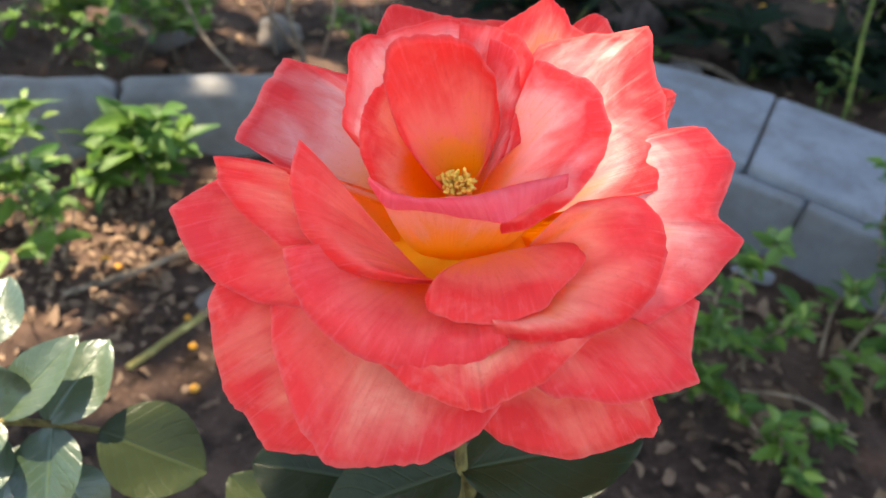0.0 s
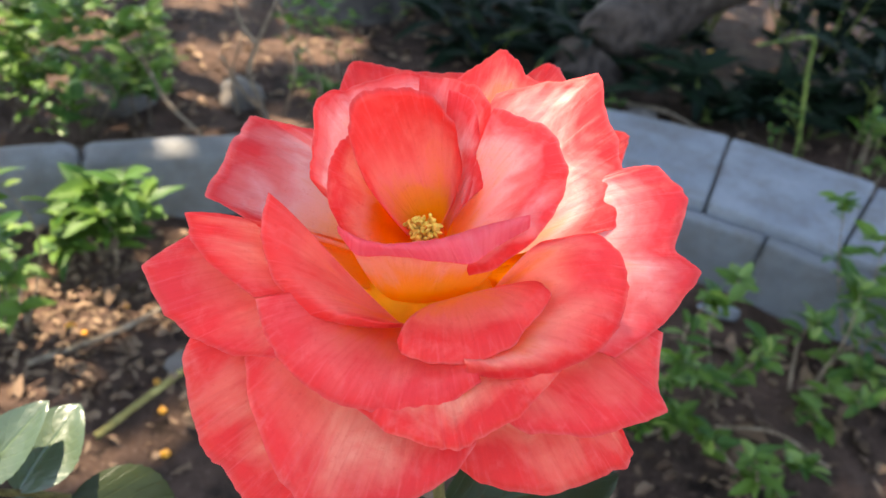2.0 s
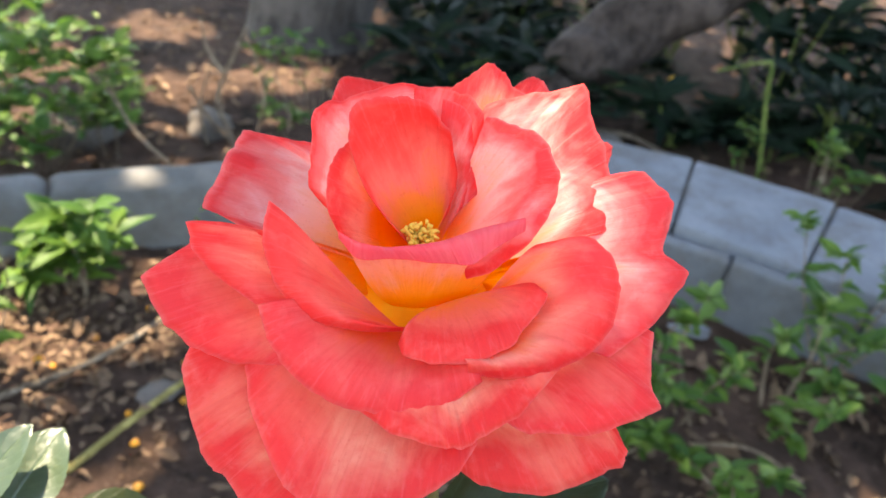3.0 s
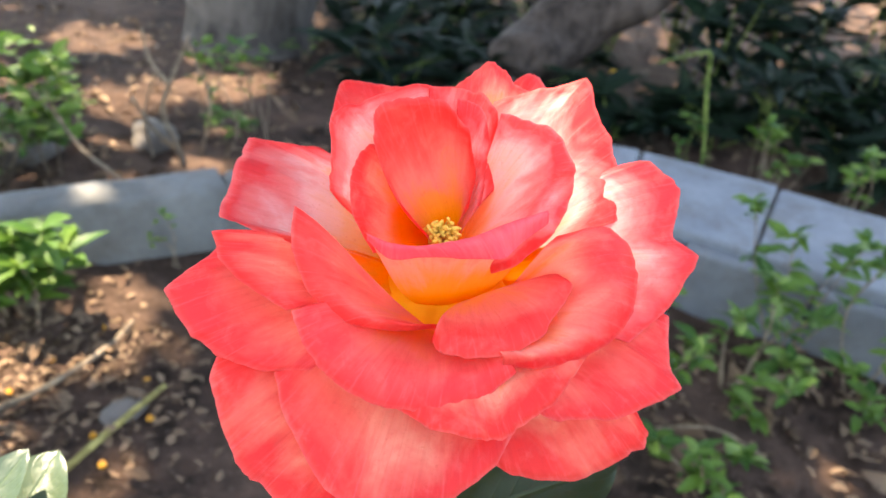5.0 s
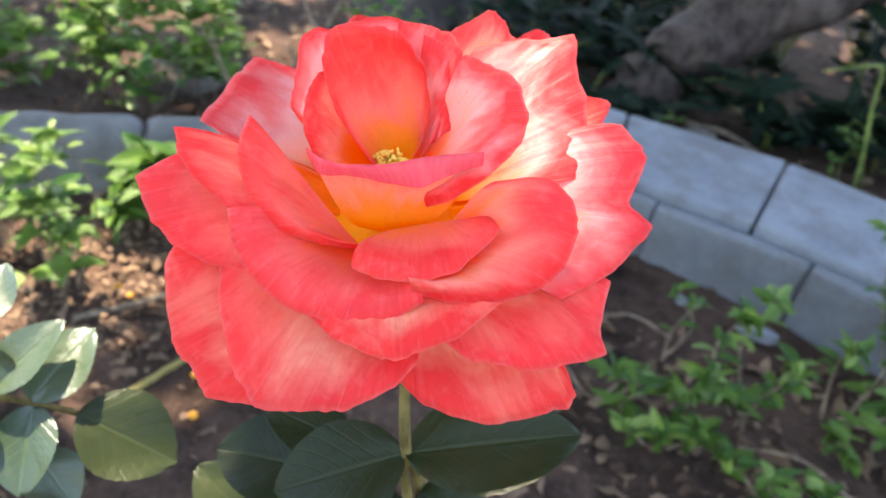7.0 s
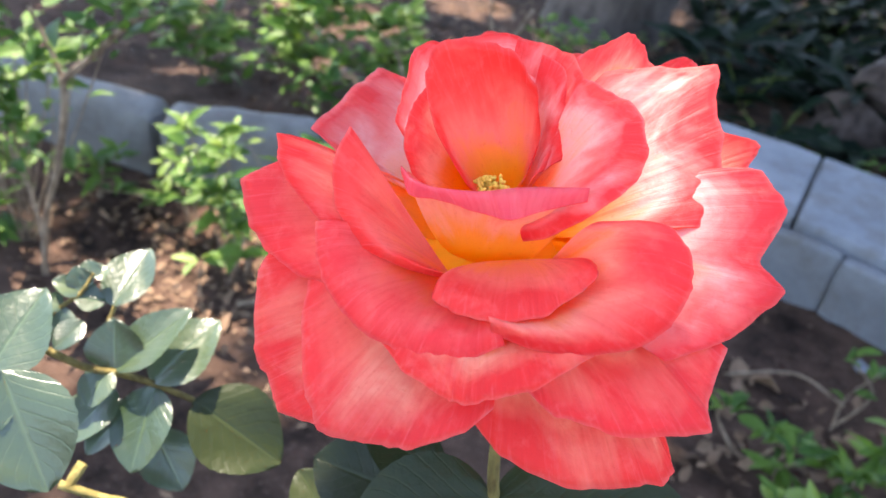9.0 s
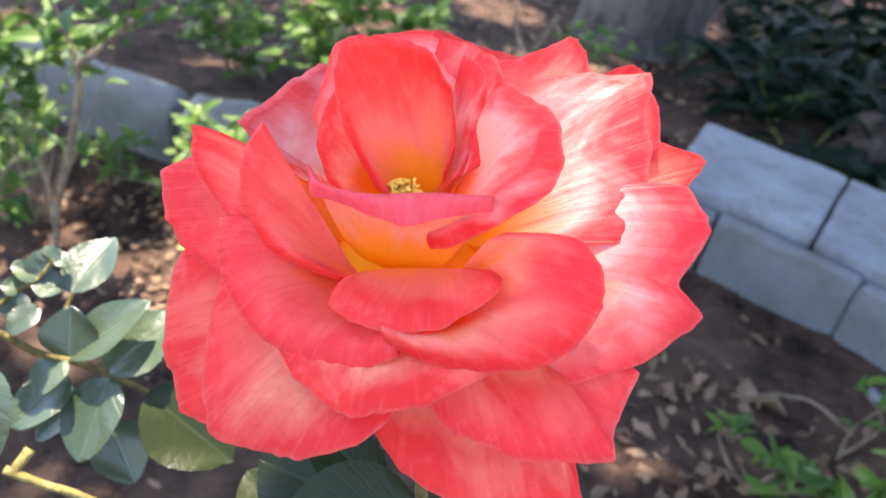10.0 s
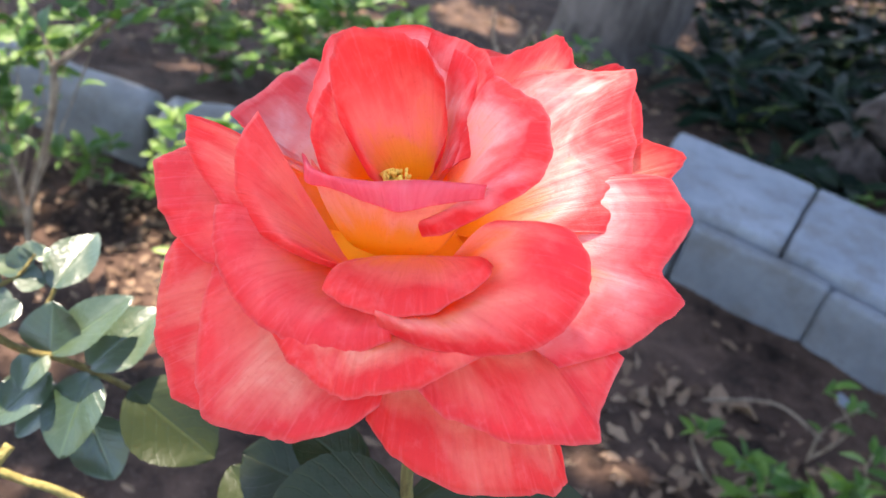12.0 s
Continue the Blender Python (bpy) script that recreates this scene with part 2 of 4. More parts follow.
def smooth_curve(pts, n):
    """Points on a Catmull-Rom curve through pts."""
    pts = [Vector(p) for p in pts]
    ext = [2 * pts[0] - pts[1]] + pts + [2 * pts[-1] - pts[-2]]
    out = []
    for i in range(n):
        x = i / (n - 1) * (len(pts) - 1)
        k = min(int(x), len(pts) - 2)
        f = x - k
        a, b, c, d = ext[k:k + 4]
        out.append(0.5 * (2 * b + (c - a) * f + (2 * a - 5 * b + 4 * c - d) * f ** 2 + (3 * b - a - 3 * c + d) * f ** 3))
    return out


def straight_line(pts, n):
    """Points on the straight pieces between pts, spaced as on the smooth curve."""
    pts = [Vector(p) for p in pts]
    out = []
    for i in range(n):
        x = i / (n - 1) * (len(pts) - 1)
        k = min(int(x), len(pts) - 2)
        out.append(pts[k].lerp(pts[k + 1], x - k))
    return out


def tube(bm, pts, radii, sides=8, steps=0, rough=0.0):
    """A tapered tube along a smooth curve."""
    steps = steps or 5 * len(pts)
    line = smooth_curve(pts, steps)
    rings = []
    up = Vector((0.31, 0.2, 0.93))
    for i, p in enumerate(line):
        d = (line[min(i + 1, steps - 1)] - line[max(i - 1, 0)]).normalized()
        x = d.cross(up if abs(d.dot(up)) < 0.95 else Vector((1, 0, 0))).normalized()
        y = d.cross(x)
        f = i / (steps - 1) * (len(radii) - 1)
        k = min(int(f), len(radii) - 2)
        r = radii[k] + (radii[k + 1] - radii[k]) * (f - k)
        ring = []
        for j in range(sides):
            a = 2 * math.pi * j / sides
            q = p + (x * math.cos(a) + y * math.sin(a)) * r
            if rough:
                q += (q - p) * rough * noise.noise(q * (0.9 / max(r, 1e-4)))
            ring.append(bm.verts.new(q))
        rings.append(ring)
    for a, b in zip(rings, rings[1:]):
        for j in range(sides):
            bm.faces.new((a[j], a[(j + 1) % sides], b[(j + 1) % sides], b[j]))
    bm.faces.new(rings[0][::-1])
    bm.faces.new(rings[-1])


def add_leaf(bm, m, length, width, fold=0.25, droop=0.25, pointed=0.6, rows=7, cols=4, wave=0.04):
    """A leaf blade along +y of m, folded on its midrib and drooping at the tip."""
    uvl = bm.loops.layers.uv.get("UVMap") or bm.loops.layers.uv.new("UVMap")
    grid = []
    for i in range(rows + 1):
        s = i / rows
        w = width * 0.5 * (math.sin(math.pi * s ** 0.8) ** 0.75 * (1 - pointed * 0.3 * s) + 0.02)
        row = []
        for j in range(cols + 1):
            a = j / cols * 2 - 1
            z = abs(a) * w * fold * 2 - droop * length * s * s + wave * width * math.sin(9 * s + 3 * a) * abs(a)
            row.append((bm.verts.new(m @ Vector((a * w, s * length, z))), (j / cols, s)))
        grid.append(row)
    for i in range(rows):
        for j in range(cols):
            q = (grid[i][j], grid[i][j + 1], grid[i + 1][j + 1], grid[i + 1][j])
            f = bm.faces.new([v for v, _ in q])
            for loop, (_, t) in zip(f.loops, q):
                loop[uvl].uv = t


def leaf_mesh(name, material, length, width, rows=6, cols=4, **kw):
    bm = bmesh.new()
    add_leaf(bm, Matrix(), length, width, rows=rows, cols=cols, **kw)
    bm.normal_update()
    me = bpy.data.meshes.new(name)
    bm.to_mesh(me)
    bm.free()
    me.materials.append(material)
    for p in me.polygons:
        p.use_smooth = True
    return me


def aim(at, direction, normal_hint=(0, 0, 1), roll=0.0):
    """A pose whose +y runs along direction and whose +z leans to the hint."""
    y = Vector(direction).normalized()
    z = Vector(normal_hint)
    z = (z - y * z.dot(y))
    z = z.normalized() if z.length > 1e-4 else y.orthogonal().normalized()
    x = y.cross(z)
    m = Matrix((x, y, z)).transposed().to_4x4()
    return Matrix.Translation(at) @ m @ Matrix.Rotation(roll, 4, "Y")


# ---- ground ----
def ground_height(x, y):
    near = math.exp(-((x / 3) ** 2 + ((y - 1) / 3) ** 2))
    h = 0.012 * noise.noise(Vector((x * 5, y * 5, 0.3))) + 0.007 * noise.noise(Vector((x * 17, y * 17, 1.7))) + 0.003 * noise.noise(Vector((x * 45, y * 45, 4)))
    return h * near + 0.03 * (1 - near) * noise.noise(Vector((x * 0.5, y * 0.5, 9)))


def build_ground():
    bm = bmesh.new()
    xs = [-60, -25, -12, -6, -4, -3] + [-2 + i * 0.02 for i in range(201)] + [3, 4, 6, 12, 25, 60]
    ys = [-60, -25, -12, -6, -3, -1.5, -0.8] + [-0.3 + i * 0.02 for i in range(166)] + [4, 6, 12, 25, 60]
    grid = [[bm.verts.new((x, y, ground_height(x, y))) for x in xs] for y in ys]
    for a, b in zip(grid, grid[1:]):
        for j in range(len(xs) - 1):
            bm.faces.new((a[j], a[j + 1], b[j + 1], b[j]))
    tagged(bm_object("ground", bm, SOIL), "bare brown garden soil with crumbs and dead leaves", "soil", kind="structure")


build_ground()


# ---- kerb ----
def stone_between(name, f0, f1, b1, b0, z0, z1, parent, material, gap=0.0028, round_by=0.007, lumps=0.0022):
    """One kerb stone: its plan is front-left, front-right, back-right, back-left; rounded, chipped edges."""
    bm = bmesh.new()
    c = (Vector(f0) + Vector(f1) + Vector(b0) + Vector(b1)) / 4
    low, top = [], []
    for q in (f0, f1, b1, b0):
        q = Vector(q)
        q = q + (c - q).normalized() * gap
        low.append(bm.verts.new((q.x, q.y, z0)))
        top.append(bm.verts.new((q.x, q.y, z1 + random.uniform(-0.003, 0.003))))
    bm.faces.new(low[::-1])
    bm.faces.new(top)
    for i in range(4):
        bm.faces.new((low[i], low[(i + 1) % 4], top[(i + 1) % 4], top[i]))
    wide_round = round_by > 0.02
    bmesh.ops.bevel(bm, geom=[e for e in bm.edges if not (wide_round and abs(e.verts[0].co.z - e.verts[1].co.z) > 0.05)], offset=round_by, segments=4, affect="EDGES", profile=0.5)
    bmesh.ops.subdivide_edges(bm, edges=[e for e in bm.edges if e.calc_length() > 0.05], cuts=4, use_grid_fill=True)
    for v in bm.verts:
        v.co += Vector((noise.noise(v.co * 40), noise.noise(v.co * 40 + Vector((7, 0, 0))), noise.noise(v.co * 40 + Vector((0, 9, 0))))) * lumps
    return rel(parent, part(name, bm, material, None))


kerb_right = root("stone_kerb", (0.4, 1.2, 0), "pale concrete kerb of wide cap stones over facing stones, round the bed", "kerb", kind="structure")
CAP_FRONT = [(0.02, 1.142), (0.235, 1.115), (0.44, 1.052), (0.6, 0.958), (0.765, 0.858), (0.92, 0.73), (1.05, 0.58)]
CAP_BACK = [(0.03, 1.405), (0.269, 1.366), (0.535, 1.297), (0.745, 1.188), (0.945, 1.065), (1.13, 0.9), (1.28, 0.71)]
for i in range(len(CAP_FRONT) - 1):
    stone_between("cap_stone", CAP_FRONT[i], CAP_FRONT[i + 1], CAP_BACK[i + 1], CAP_BACK[i], -0.02, 0.108, kerb_right, KERB)
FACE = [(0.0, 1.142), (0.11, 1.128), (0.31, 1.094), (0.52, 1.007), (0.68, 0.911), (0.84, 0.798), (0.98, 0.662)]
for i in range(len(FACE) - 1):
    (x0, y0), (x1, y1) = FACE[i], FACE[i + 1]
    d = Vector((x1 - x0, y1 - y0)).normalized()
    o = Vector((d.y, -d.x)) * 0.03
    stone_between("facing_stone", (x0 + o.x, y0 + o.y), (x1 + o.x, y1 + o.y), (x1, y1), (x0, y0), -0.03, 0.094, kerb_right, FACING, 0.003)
kerb_left = root("round_kerb", (-0.4, 1.0, 0), "weathered grey concrete kerb with rounded top, behind the bed", "kerb", kind="structure")
LINE = [(-1.3, 0.87), (-0.97, 0.886), (-0.645, 0.905), (-0.435, 0.994), (-0.16, 1.113), (0.0, 1.145)]
for i in range(len(LINE) - 1):
    (x0, y0), (x1, y1) = LINE[i], LINE[i + 1]
    d = Vector((x1 - x0, y1 - y0)).normalized()
    o = Vector((d.y, -d.x)) * 0.06
    stone_between("kerb_stone", (x0 + o.x, y0 + o.y), (x1 + o.x, y1 + o.y), (x1, y1), (x0, y0), -0.03, 0.108, kerb_left, WORN, 0.0012, 0.026, 0.006)


# ---- trees ----
def build_trunk():
    t = root("tree", (-0.24, 2.06, 0), "old tree with rough grey bark behind the kerb", "tree")
    bm = bmesh.new()
    tube(bm, [(-0.25, 2.06, -0.1), (-0.23, 2.06, 0.15), (-0.22, 2.1, 0.9), (-0.3, 2.2, 2.0), (-0.5, 2.4, 3.2)], [0.2, 0.145, 0.13, 0.12, 0.09], 20, 40, 0.18)
    rel(t, part("trunk", bm, BARK, None))
    for k in range(7):
        a = k * 0.9
        bm = bmesh.new()
        tube(bm, [(-0.4, 2.38, 2.3 + 0.12 * k), (-0.4 + 0.8 * math.cos(a), 2.38 + 0.8 * math.sin(a), 3.0), (-0.4 + 1.7 * math.cos(a), 2.38 + 1.7 * math.sin(a), 3.3)], [0.05, 0.03, 0.01], 7, 12)
        rel(t, part("limb", bm, BARK, None))
    return t


tree = build_trunk()


# sun flecks: spots that the gaps of the crown let the sun reach (x, y, z, radius)
FLECKS = [(0.1, 0.247, 0.56, 0.005), (-0.105, 0.233, 0.405, 0.065), (-0.26, 0.88, 0, 0.01), (-0.36, 0.78, 0, 0.01), (-0.58, 0.64, 0.3, 0.05), (-0.7, 0.62, 0.2, 0.03), (-0.62, 1.14, 0.17, 0.03), (-0.5, 1.15, 0.2, 0.03),
          (-0.5, 0.75, 0.12, 0.0), (0.584, 0.637, 0, 0.0), (0.127, 0.695, 0, 0.0), (-0.36, 0.603, 0.1, 0.02), (-0.4, 0.7, 0.16, 0.02), (-0.34, 0.66, 0, 0.01), (-0.45, 0.74, 0, 0.01), (-0.3, 0.83, 0, 0.02),
          (-0.75, 1.65, 0, 0.06), (-0.42, 1.6, 0, 0.05), (-0.25, 1.72, 0, 0.04), (-0.6, 1.95, 0, 0.05), (-0.16, 0.6, 0, 0.0), (-0.33, 0.85, 0.1, 0.02),
          (1.3, 2.4, 0, 0.04)]


def build_crown(t):
    """High crown of leaves, dense, with gaps for the sun flecks."""
    rng = random.Random(11)
    bm = bmesh.new()
    slope = SUN_DIR / SUN_DIR.z
    gaps = [(x - slope.x * z, y - slope.y * z, r) for x, y, z, r in FLECKS]
    for k in range(12000):
        z = rng.uniform(2.4, 3.6)
        a, b, pick = rng.random(), rng.random(), rng.random()
        d = Vector((rng.uniform(-1, 1), rng.uniform(-1, 1), rng.uniform(-0.6, 0.2)))
        up = (rng.uniform(-0.4, 0.4), rng.uniform(-0.4, 0.4), 1)
        size = rng.uniform(0.13, 0.19), rng.uniform(0.07, 0.1)
        # the whole bed, then denser over the shrubs and over the rose
        x0, x1, y0, y1 = (-0.15, 0.55, -0.3, 0.4) if k >= 11500 else (-2.2, 2.2, -1.0, 3.6) if k % 5 else (-0.1, 1.1, 0.3, 1.6)
        g = Vector((x0 + (x1 - x0) * a, y0 + (y1 - y0) * b, 0))
        edge = max(abs(g.x) - 1.5, abs(g.y - 1.3) - 1.6, 0) / 0.7
        if pick < edge or any((g.x - x) ** 2 + (g.y - y) ** 2 < (r + 0.07) ** 2 for x, y, r in gaps):
            continue
        add_leaf(bm, aim(g + slope * z - d.normalized() * 0.08, d, up), *size, rows=3, cols=2)
    ob = rel(t, part("crown", bm, CROWN_LEAF, None, "dense crown of small green leaves with gaps"))
    tagged(ob, kind="stuff")


build_crown(tree)


def build_leaning_limb():
    t = root("leaning_trunk", (0.36, 1.75, 0), "thick leaning tree limb with flaking pale bark, rising from the soil", "tree limb")
    bm = bmesh.new()
    tube(bm, [(0.33, 1.7, -0.06), (0.37, 1.74, 0.05), (0.47, 1.8, 0.16), (0.64, 1.88, 0.27), (0.95, 2.0, 0.45), (1.3, 2.1, 0.8)], [0.11, 0.085, 0.08, 0.085, 0.09, 0.085], 18, 40, 0.3)
    rel(t, part("limb", bm, LIMB_BARK, None))
    bm = bmesh.new()
    tube(bm, [(0.6, 1.84, 0.27), (0.57, 1.76, 0.33), (0.565, 1.74, 0.345)], [0.035, 0.028, 0.024], 12, 12, 0.3)
    rel(t, part("broken_stub", bm, LIMB_BARK, None))


build_leaning_limb()


# ---- rose ----
AXIS = Vector((0, -0.63, 0.777)).normalized()
SIDE = Vector((1, 0, 0))
BACK = AXIS.cross(SIDE)
HEART_AT = Vector((0.05, 0.2, 0.532))


def flower_point(u, v, h):
    """Millimetres across, up the slope and along the axis of the flower, to the world."""
    return HEART_AT + (SIDE * u + BACK * v + AXIS * h) * 0.001


rose = root("rose_bush", (0.06, 0.3, 0), "single open coral and yellow rose on a leafy green cane", "rose")
bm = bmesh.new()
bmesh.ops.create_uvsphere(bm, u_segments=16, v_segments=10, radius=1.0)
for v in bm.verts:
    p = v.co
    v.co = flower_point(p.x * 7, p.y * 7, -19 + p.z * 9)
flower = rel(rose, part("flower", bm, GREEN_STEM, None, "wide open coral-red rose with golden heart"))


def petal(kind, base, bulge, *rim, skew=1.4, ripple=0.95, wide=0.62, low=0.0, high=1.0, pale=False, deep=False):
    """A petal: a blade from its base to a smooth rim, arched by bulge (mm), with a thin edge and a face and a back."""
    seed = sum(ord(c) for c in kind)
    n_a, n_s = 84, 18
    edge = [a.lerp(b, 0.58) for a, b in zip(smooth_curve(rim, n_a), straight_line(rim, n_a))]
    base = Vector(base)
    across = (edge[-1] - edge[0])
    across.z = 0
    across.normalize()
    span = sum((b - a).length for a, b in zip(edge, edge[1:]))
    wob = Vector((seed * 1.37, seed * 0.71, 0))
    bm = bmesh.new()
    uvl = bm.loops.layers.uv.get("UVMap") or bm.loops.layers.uv.new("UVMap")

    def place(i, s):
        e = edge[i].copy()
        a = i / (n_a - 1)
        end = math.sin(math.pi * a) ** 0.5
        out = (e - base).normalized()
        e += out * ripple * (1.3 * noise.noise(Vector((a * span / 11, 0, 0)) + wob) + 0.8 * noise.noise(Vector((a * span / 4.5, 3, 0)) + wob) + 0.5 * noise.noise(Vector((a * span / 1.9, 6, 0)) + wob)) * end
        d = e - base
        lateral = across * d.dot(across)
        p = base + (d - lateral) * s + lateral * (0.06 + 0.94 * s ** wide)
        p.z += bulge * math.sin(math.pi * s ** skew)
        p.z += 1.5 * s * noise.noise(Vector((p.x * 0.055, p.y * 0.055, 0)) + wob) * (1 - 0.5 * s)
        p.z += 0.5 * s * noise.noise(Vector((a * span / 7, s * 1.6, 5)) + wob) + 0.28 * s * noise.noise(Vector((a * span / 2.6, s * 1.4, 8)) + wob)
        return p

    top = [[place(i, j / n_s) for i in range(n_a)] for j in range(n_s + 1)]
    vt = [[bm.verts.new(flower_point(*p)) for p in row] for row in top]
    vb = [[bm.verts.new(flower_point(p.x, p.y, p.z - 0.35)) for p in row] for row in top]

    def face(vs, uvs, mat):
        f = bm.faces.new(vs)
        f.material_index = mat
        for loop, t in zip(f.loops, uvs):
            loop[uvl].uv = t

    for j in range(n_s):
        for i in range(n_a - 1):
            uvs = [((i + dx) / (n_a - 1), low + (high - low) * (j + dy) / n_s) for dx, dy in ((0, 0), (1, 0), (1, 1), (0, 1))]
            face((vt[j][i], vt[j][i + 1], vt[j + 1][i + 1], vt[j + 1][i]), uvs, 0)
            face((vb[j + 1][i], vb[j + 1][i + 1], vb[j][i + 1], vb[j][i]), uvs[::-1], 1)
    for i in range(n_a - 1):
        face((vt[n_s][i], vt[n_s][i + 1], vb[n_s][i + 1], vb[n_s][i]), [(i / n_a, high)] * 4, 1)
    for i in (0, n_a - 1):
        for j in range(n_s):
            face((vt[j][i], vt[j + 1][i], vb[j + 1][i], vb[j][i]), [(0, j / n_s)] * 4, 1)
    rel(flower, part("petal", bm, [PETAL_PALE if pale else PETAL_DEEP if deep else PETAL_IN, PETAL_OUT], None))


def rolled_rim(upper, lower, bulge, label):
    """The rim of a petal rolled outwards: a strip arched from its crest line to its hanging edge."""
    n_a, n_s = 60, 8
    a, b = smooth_curve(upper, n_a), smooth_curve(lower, n_a)
    bm = bmesh.new()
    uvl = bm.loops.layers.uv.new("UVMap")
    rows = []
    for j in range(n_s + 1):
        s = j / n_s
        row = []
        for i in range(n_a):
            p = a[i].lerp(b[i], s)
            p.z += bulge * math.sin(math.pi * s ** 0.7) + 0.5 * noise.noise(Vector((p.x * 0.25, p.y * 0.25, 4)))
            p.y -= 0.5 * s * noise.noise(Vector((i * 0.16, 2, 0)))
            row.append(p)
        rows.append(row)
    top = [[bm.verts.new(flower_point(*p)) for p in row] for row in rows]
    low = [[bm.verts.new(flower_point(p.x, p.y, p.z - 0.35)) for p in row] for row in rows]
    for grid, mat in ((top, 1), (low, 0)):
        for j in range(n_s):
            for i in range(n_a - 1):
                f = bm.faces.new((grid[j][i], grid[j + 1][i], grid[j + 1][i + 1], grid[j][i + 1]))
                f.material_index = mat
                for loop, t in zip(f.loops, ((0, 0), (0, 1), (1, 1), (1, 0))):
                    loop[uvl].uv = ((i + t[0]) / n_a, 0.84 + 0.13 * (j + t[1]) / n_s)
    rel(flower, part("petal_rim", bm, [PETAL_IN, PETAL_ROLL], None, label))


petal("rear_left", (0,8,-22), 2, (-31.5, 46.1, -17), (-28.9, 59.6, -18), (-16.8, 59, -18), (-3.6, 60.1, -18), (8.1, 61.1, -18), (11.8, 57.9, -18), low=-0.2)
petal("rear_a", (2,8,-22), 2, (18, 59.2, -17), (23, 64.1, -17), (26.9, 67, -17), (31.1, 65.9, -18), (37.5, 57.7, -18), (42.4, 47.6, -18), low=-0.3)
petal("rear_b", (10,10,-24), 2, (37.1, 51.1, -22), (45.9, 51.8, -23), (51.4, 52.2, -23), (53.7, 50.5, -23), (53.4, 46.3, -23), (50.8, 37.3, -22), wide=0.9, low=-0.3)
petal("bottom_right", (2,-6,-22), 4, (11.1, -47.1, -10), (20.1, -52.1, -12), (35.5, -53.2, -15), (48.5, -47.3, -17), (56.6, -44, -18), (58.2, -39.6, -18), (53.8, -33.1, -16), low=0.1)
petal("left_bottom", (-2,-5,-21), 4, (-53.2, -23.9, -5), (-54.9, -32.2, -7), (-51.3, -42.6, -8), (-44.9, -54.4, -9), (-40.4, -55.6, -9), (-33.9, -62.5, -9), (-22.2, -61.8, -8), low=0.2)
petal("bottom_left", (-1,-7,-18), 5, (-39.8, -30.4, -4), (-36.2, -41.4, -3), (-27.7, -54.9, 0), (-19.2, -62.9, 3), (-9.6, -61.5, 3), (2.1, -58.8, 3), (12.5, -50.8, 4), (16.3, -43.7, 4), low=0.26)
petal("left_upper", (-4,3,-18), 4, (-33.7, 33.2, -10), (-43.7, 35.3, -13), (-53.2, 36.7, -15), (-54.5, 23.7, -9), (-56.6, 7.8, -1), (-51.5, 5.1, 1), (-39.7, -0.5, 3), low=0.12, pale=True)
petal("back_peak", (2,8,-17), 3, (-13.9, 48.2, -8), (1.3, 51.9, -6), (7.8, 57.4, -5), (13.2, 61.6, -4), (17.1, 59, -4), (21.8, 53.7, -4), (34.4, 49.8, -4), low=-0.5)
petal("left_tip", (-4,-3,-15), 5, (-53.5, -1.7, 5), (-61.4, -8.3, 3), (-66.4, -13.3, 2), (-60.6, -21.8, 0), (-53.2, -27.4, -2), (-42, -30.2, -3), (-31.2, -29.6, -3), low=0.22)
petal("right_low", (3,-5,-16), 4, (21.3, -36.8, 0), (28.6, -39.4, -2), (39.7, -38.7, -3), (49.9, -36.9, -3), (60.4, -30.2, -3), (58.8, -24.3, -3), (59.3, -11.5, -2), low=0.12)
petal("right_two_tip", (4,-1,-13), 4, (43.5, 19.5, 3), (46.3, 27.4, 5), (54, 28.3, 6), (61.1, 21.3, 6), (59.9, 7.9, 4), (66.9, 3.3, 3), (59.6, -8.8, -1), (47.6, -19.5, 0), pale=True, low=-0.1)
petal("back_right", (4,5,-11), 4, (11.8, 42.5, 6), (24.5, 46.7, 8), (36.5, 50.5, 9), (39.4, 40.6, 8), (44.1, 32.6, 6), (46.3, 22.7, 4), (45, 12, 3), pale=True, low=0.12)
petal("left_second", (-4,-2,-8), 5, (-36.4, -3.7, 13), (-47.3, -2, 16), (-54.6, -3, 17), (-53, -7.7, 14), (-47, -13.8, 12), (-37.4, -18.7, 10), low=0.1)
petal("front_tip", (2,-15,-8), 6, (-12.9, -39, 10), (-3.3, -44.6, 12), (6.7, -45.9, 13), (11.7, -47.4, 15), (15.4, -43.6, 13), (24.8, -37.2, 12), (33.3, -25.9, 10), low=0.05)
petal("front_left", (-2,-16,-4), 7, (-35.8, -20.4, 16), (-32.9, -27.2, 15), (-26.5, -34.9, 13), (-16.5, -39.7, 12), (-3.9, -40.1, 12), (8.3, -37.1, 12), (15.1, -31.4, 14), deep=True, low=0.42)
petal("left_big", (-2,-20,2), 5, (-1.2, -20, 7), (-12.8, -22.2, 10), (-24.2, -22, 14), (-32.4, -16, 17), (-36.9, -6.6, 19), (-36.9, 3.3, 19), deep=True, low=0.45)
petal("right_round", (9,-20,-2), 10, (11.8, -30.3, 14), (21.6, -29.9, 12), (32.7, -26.3, 10), (41.4, -20.2, 8), (46.5, -12.7, 8), (47.7, -4.1, 8), (44.8, 3.5, 10), (37.6, 6.6, 12), (27.2, 4, 10), low=0.32)
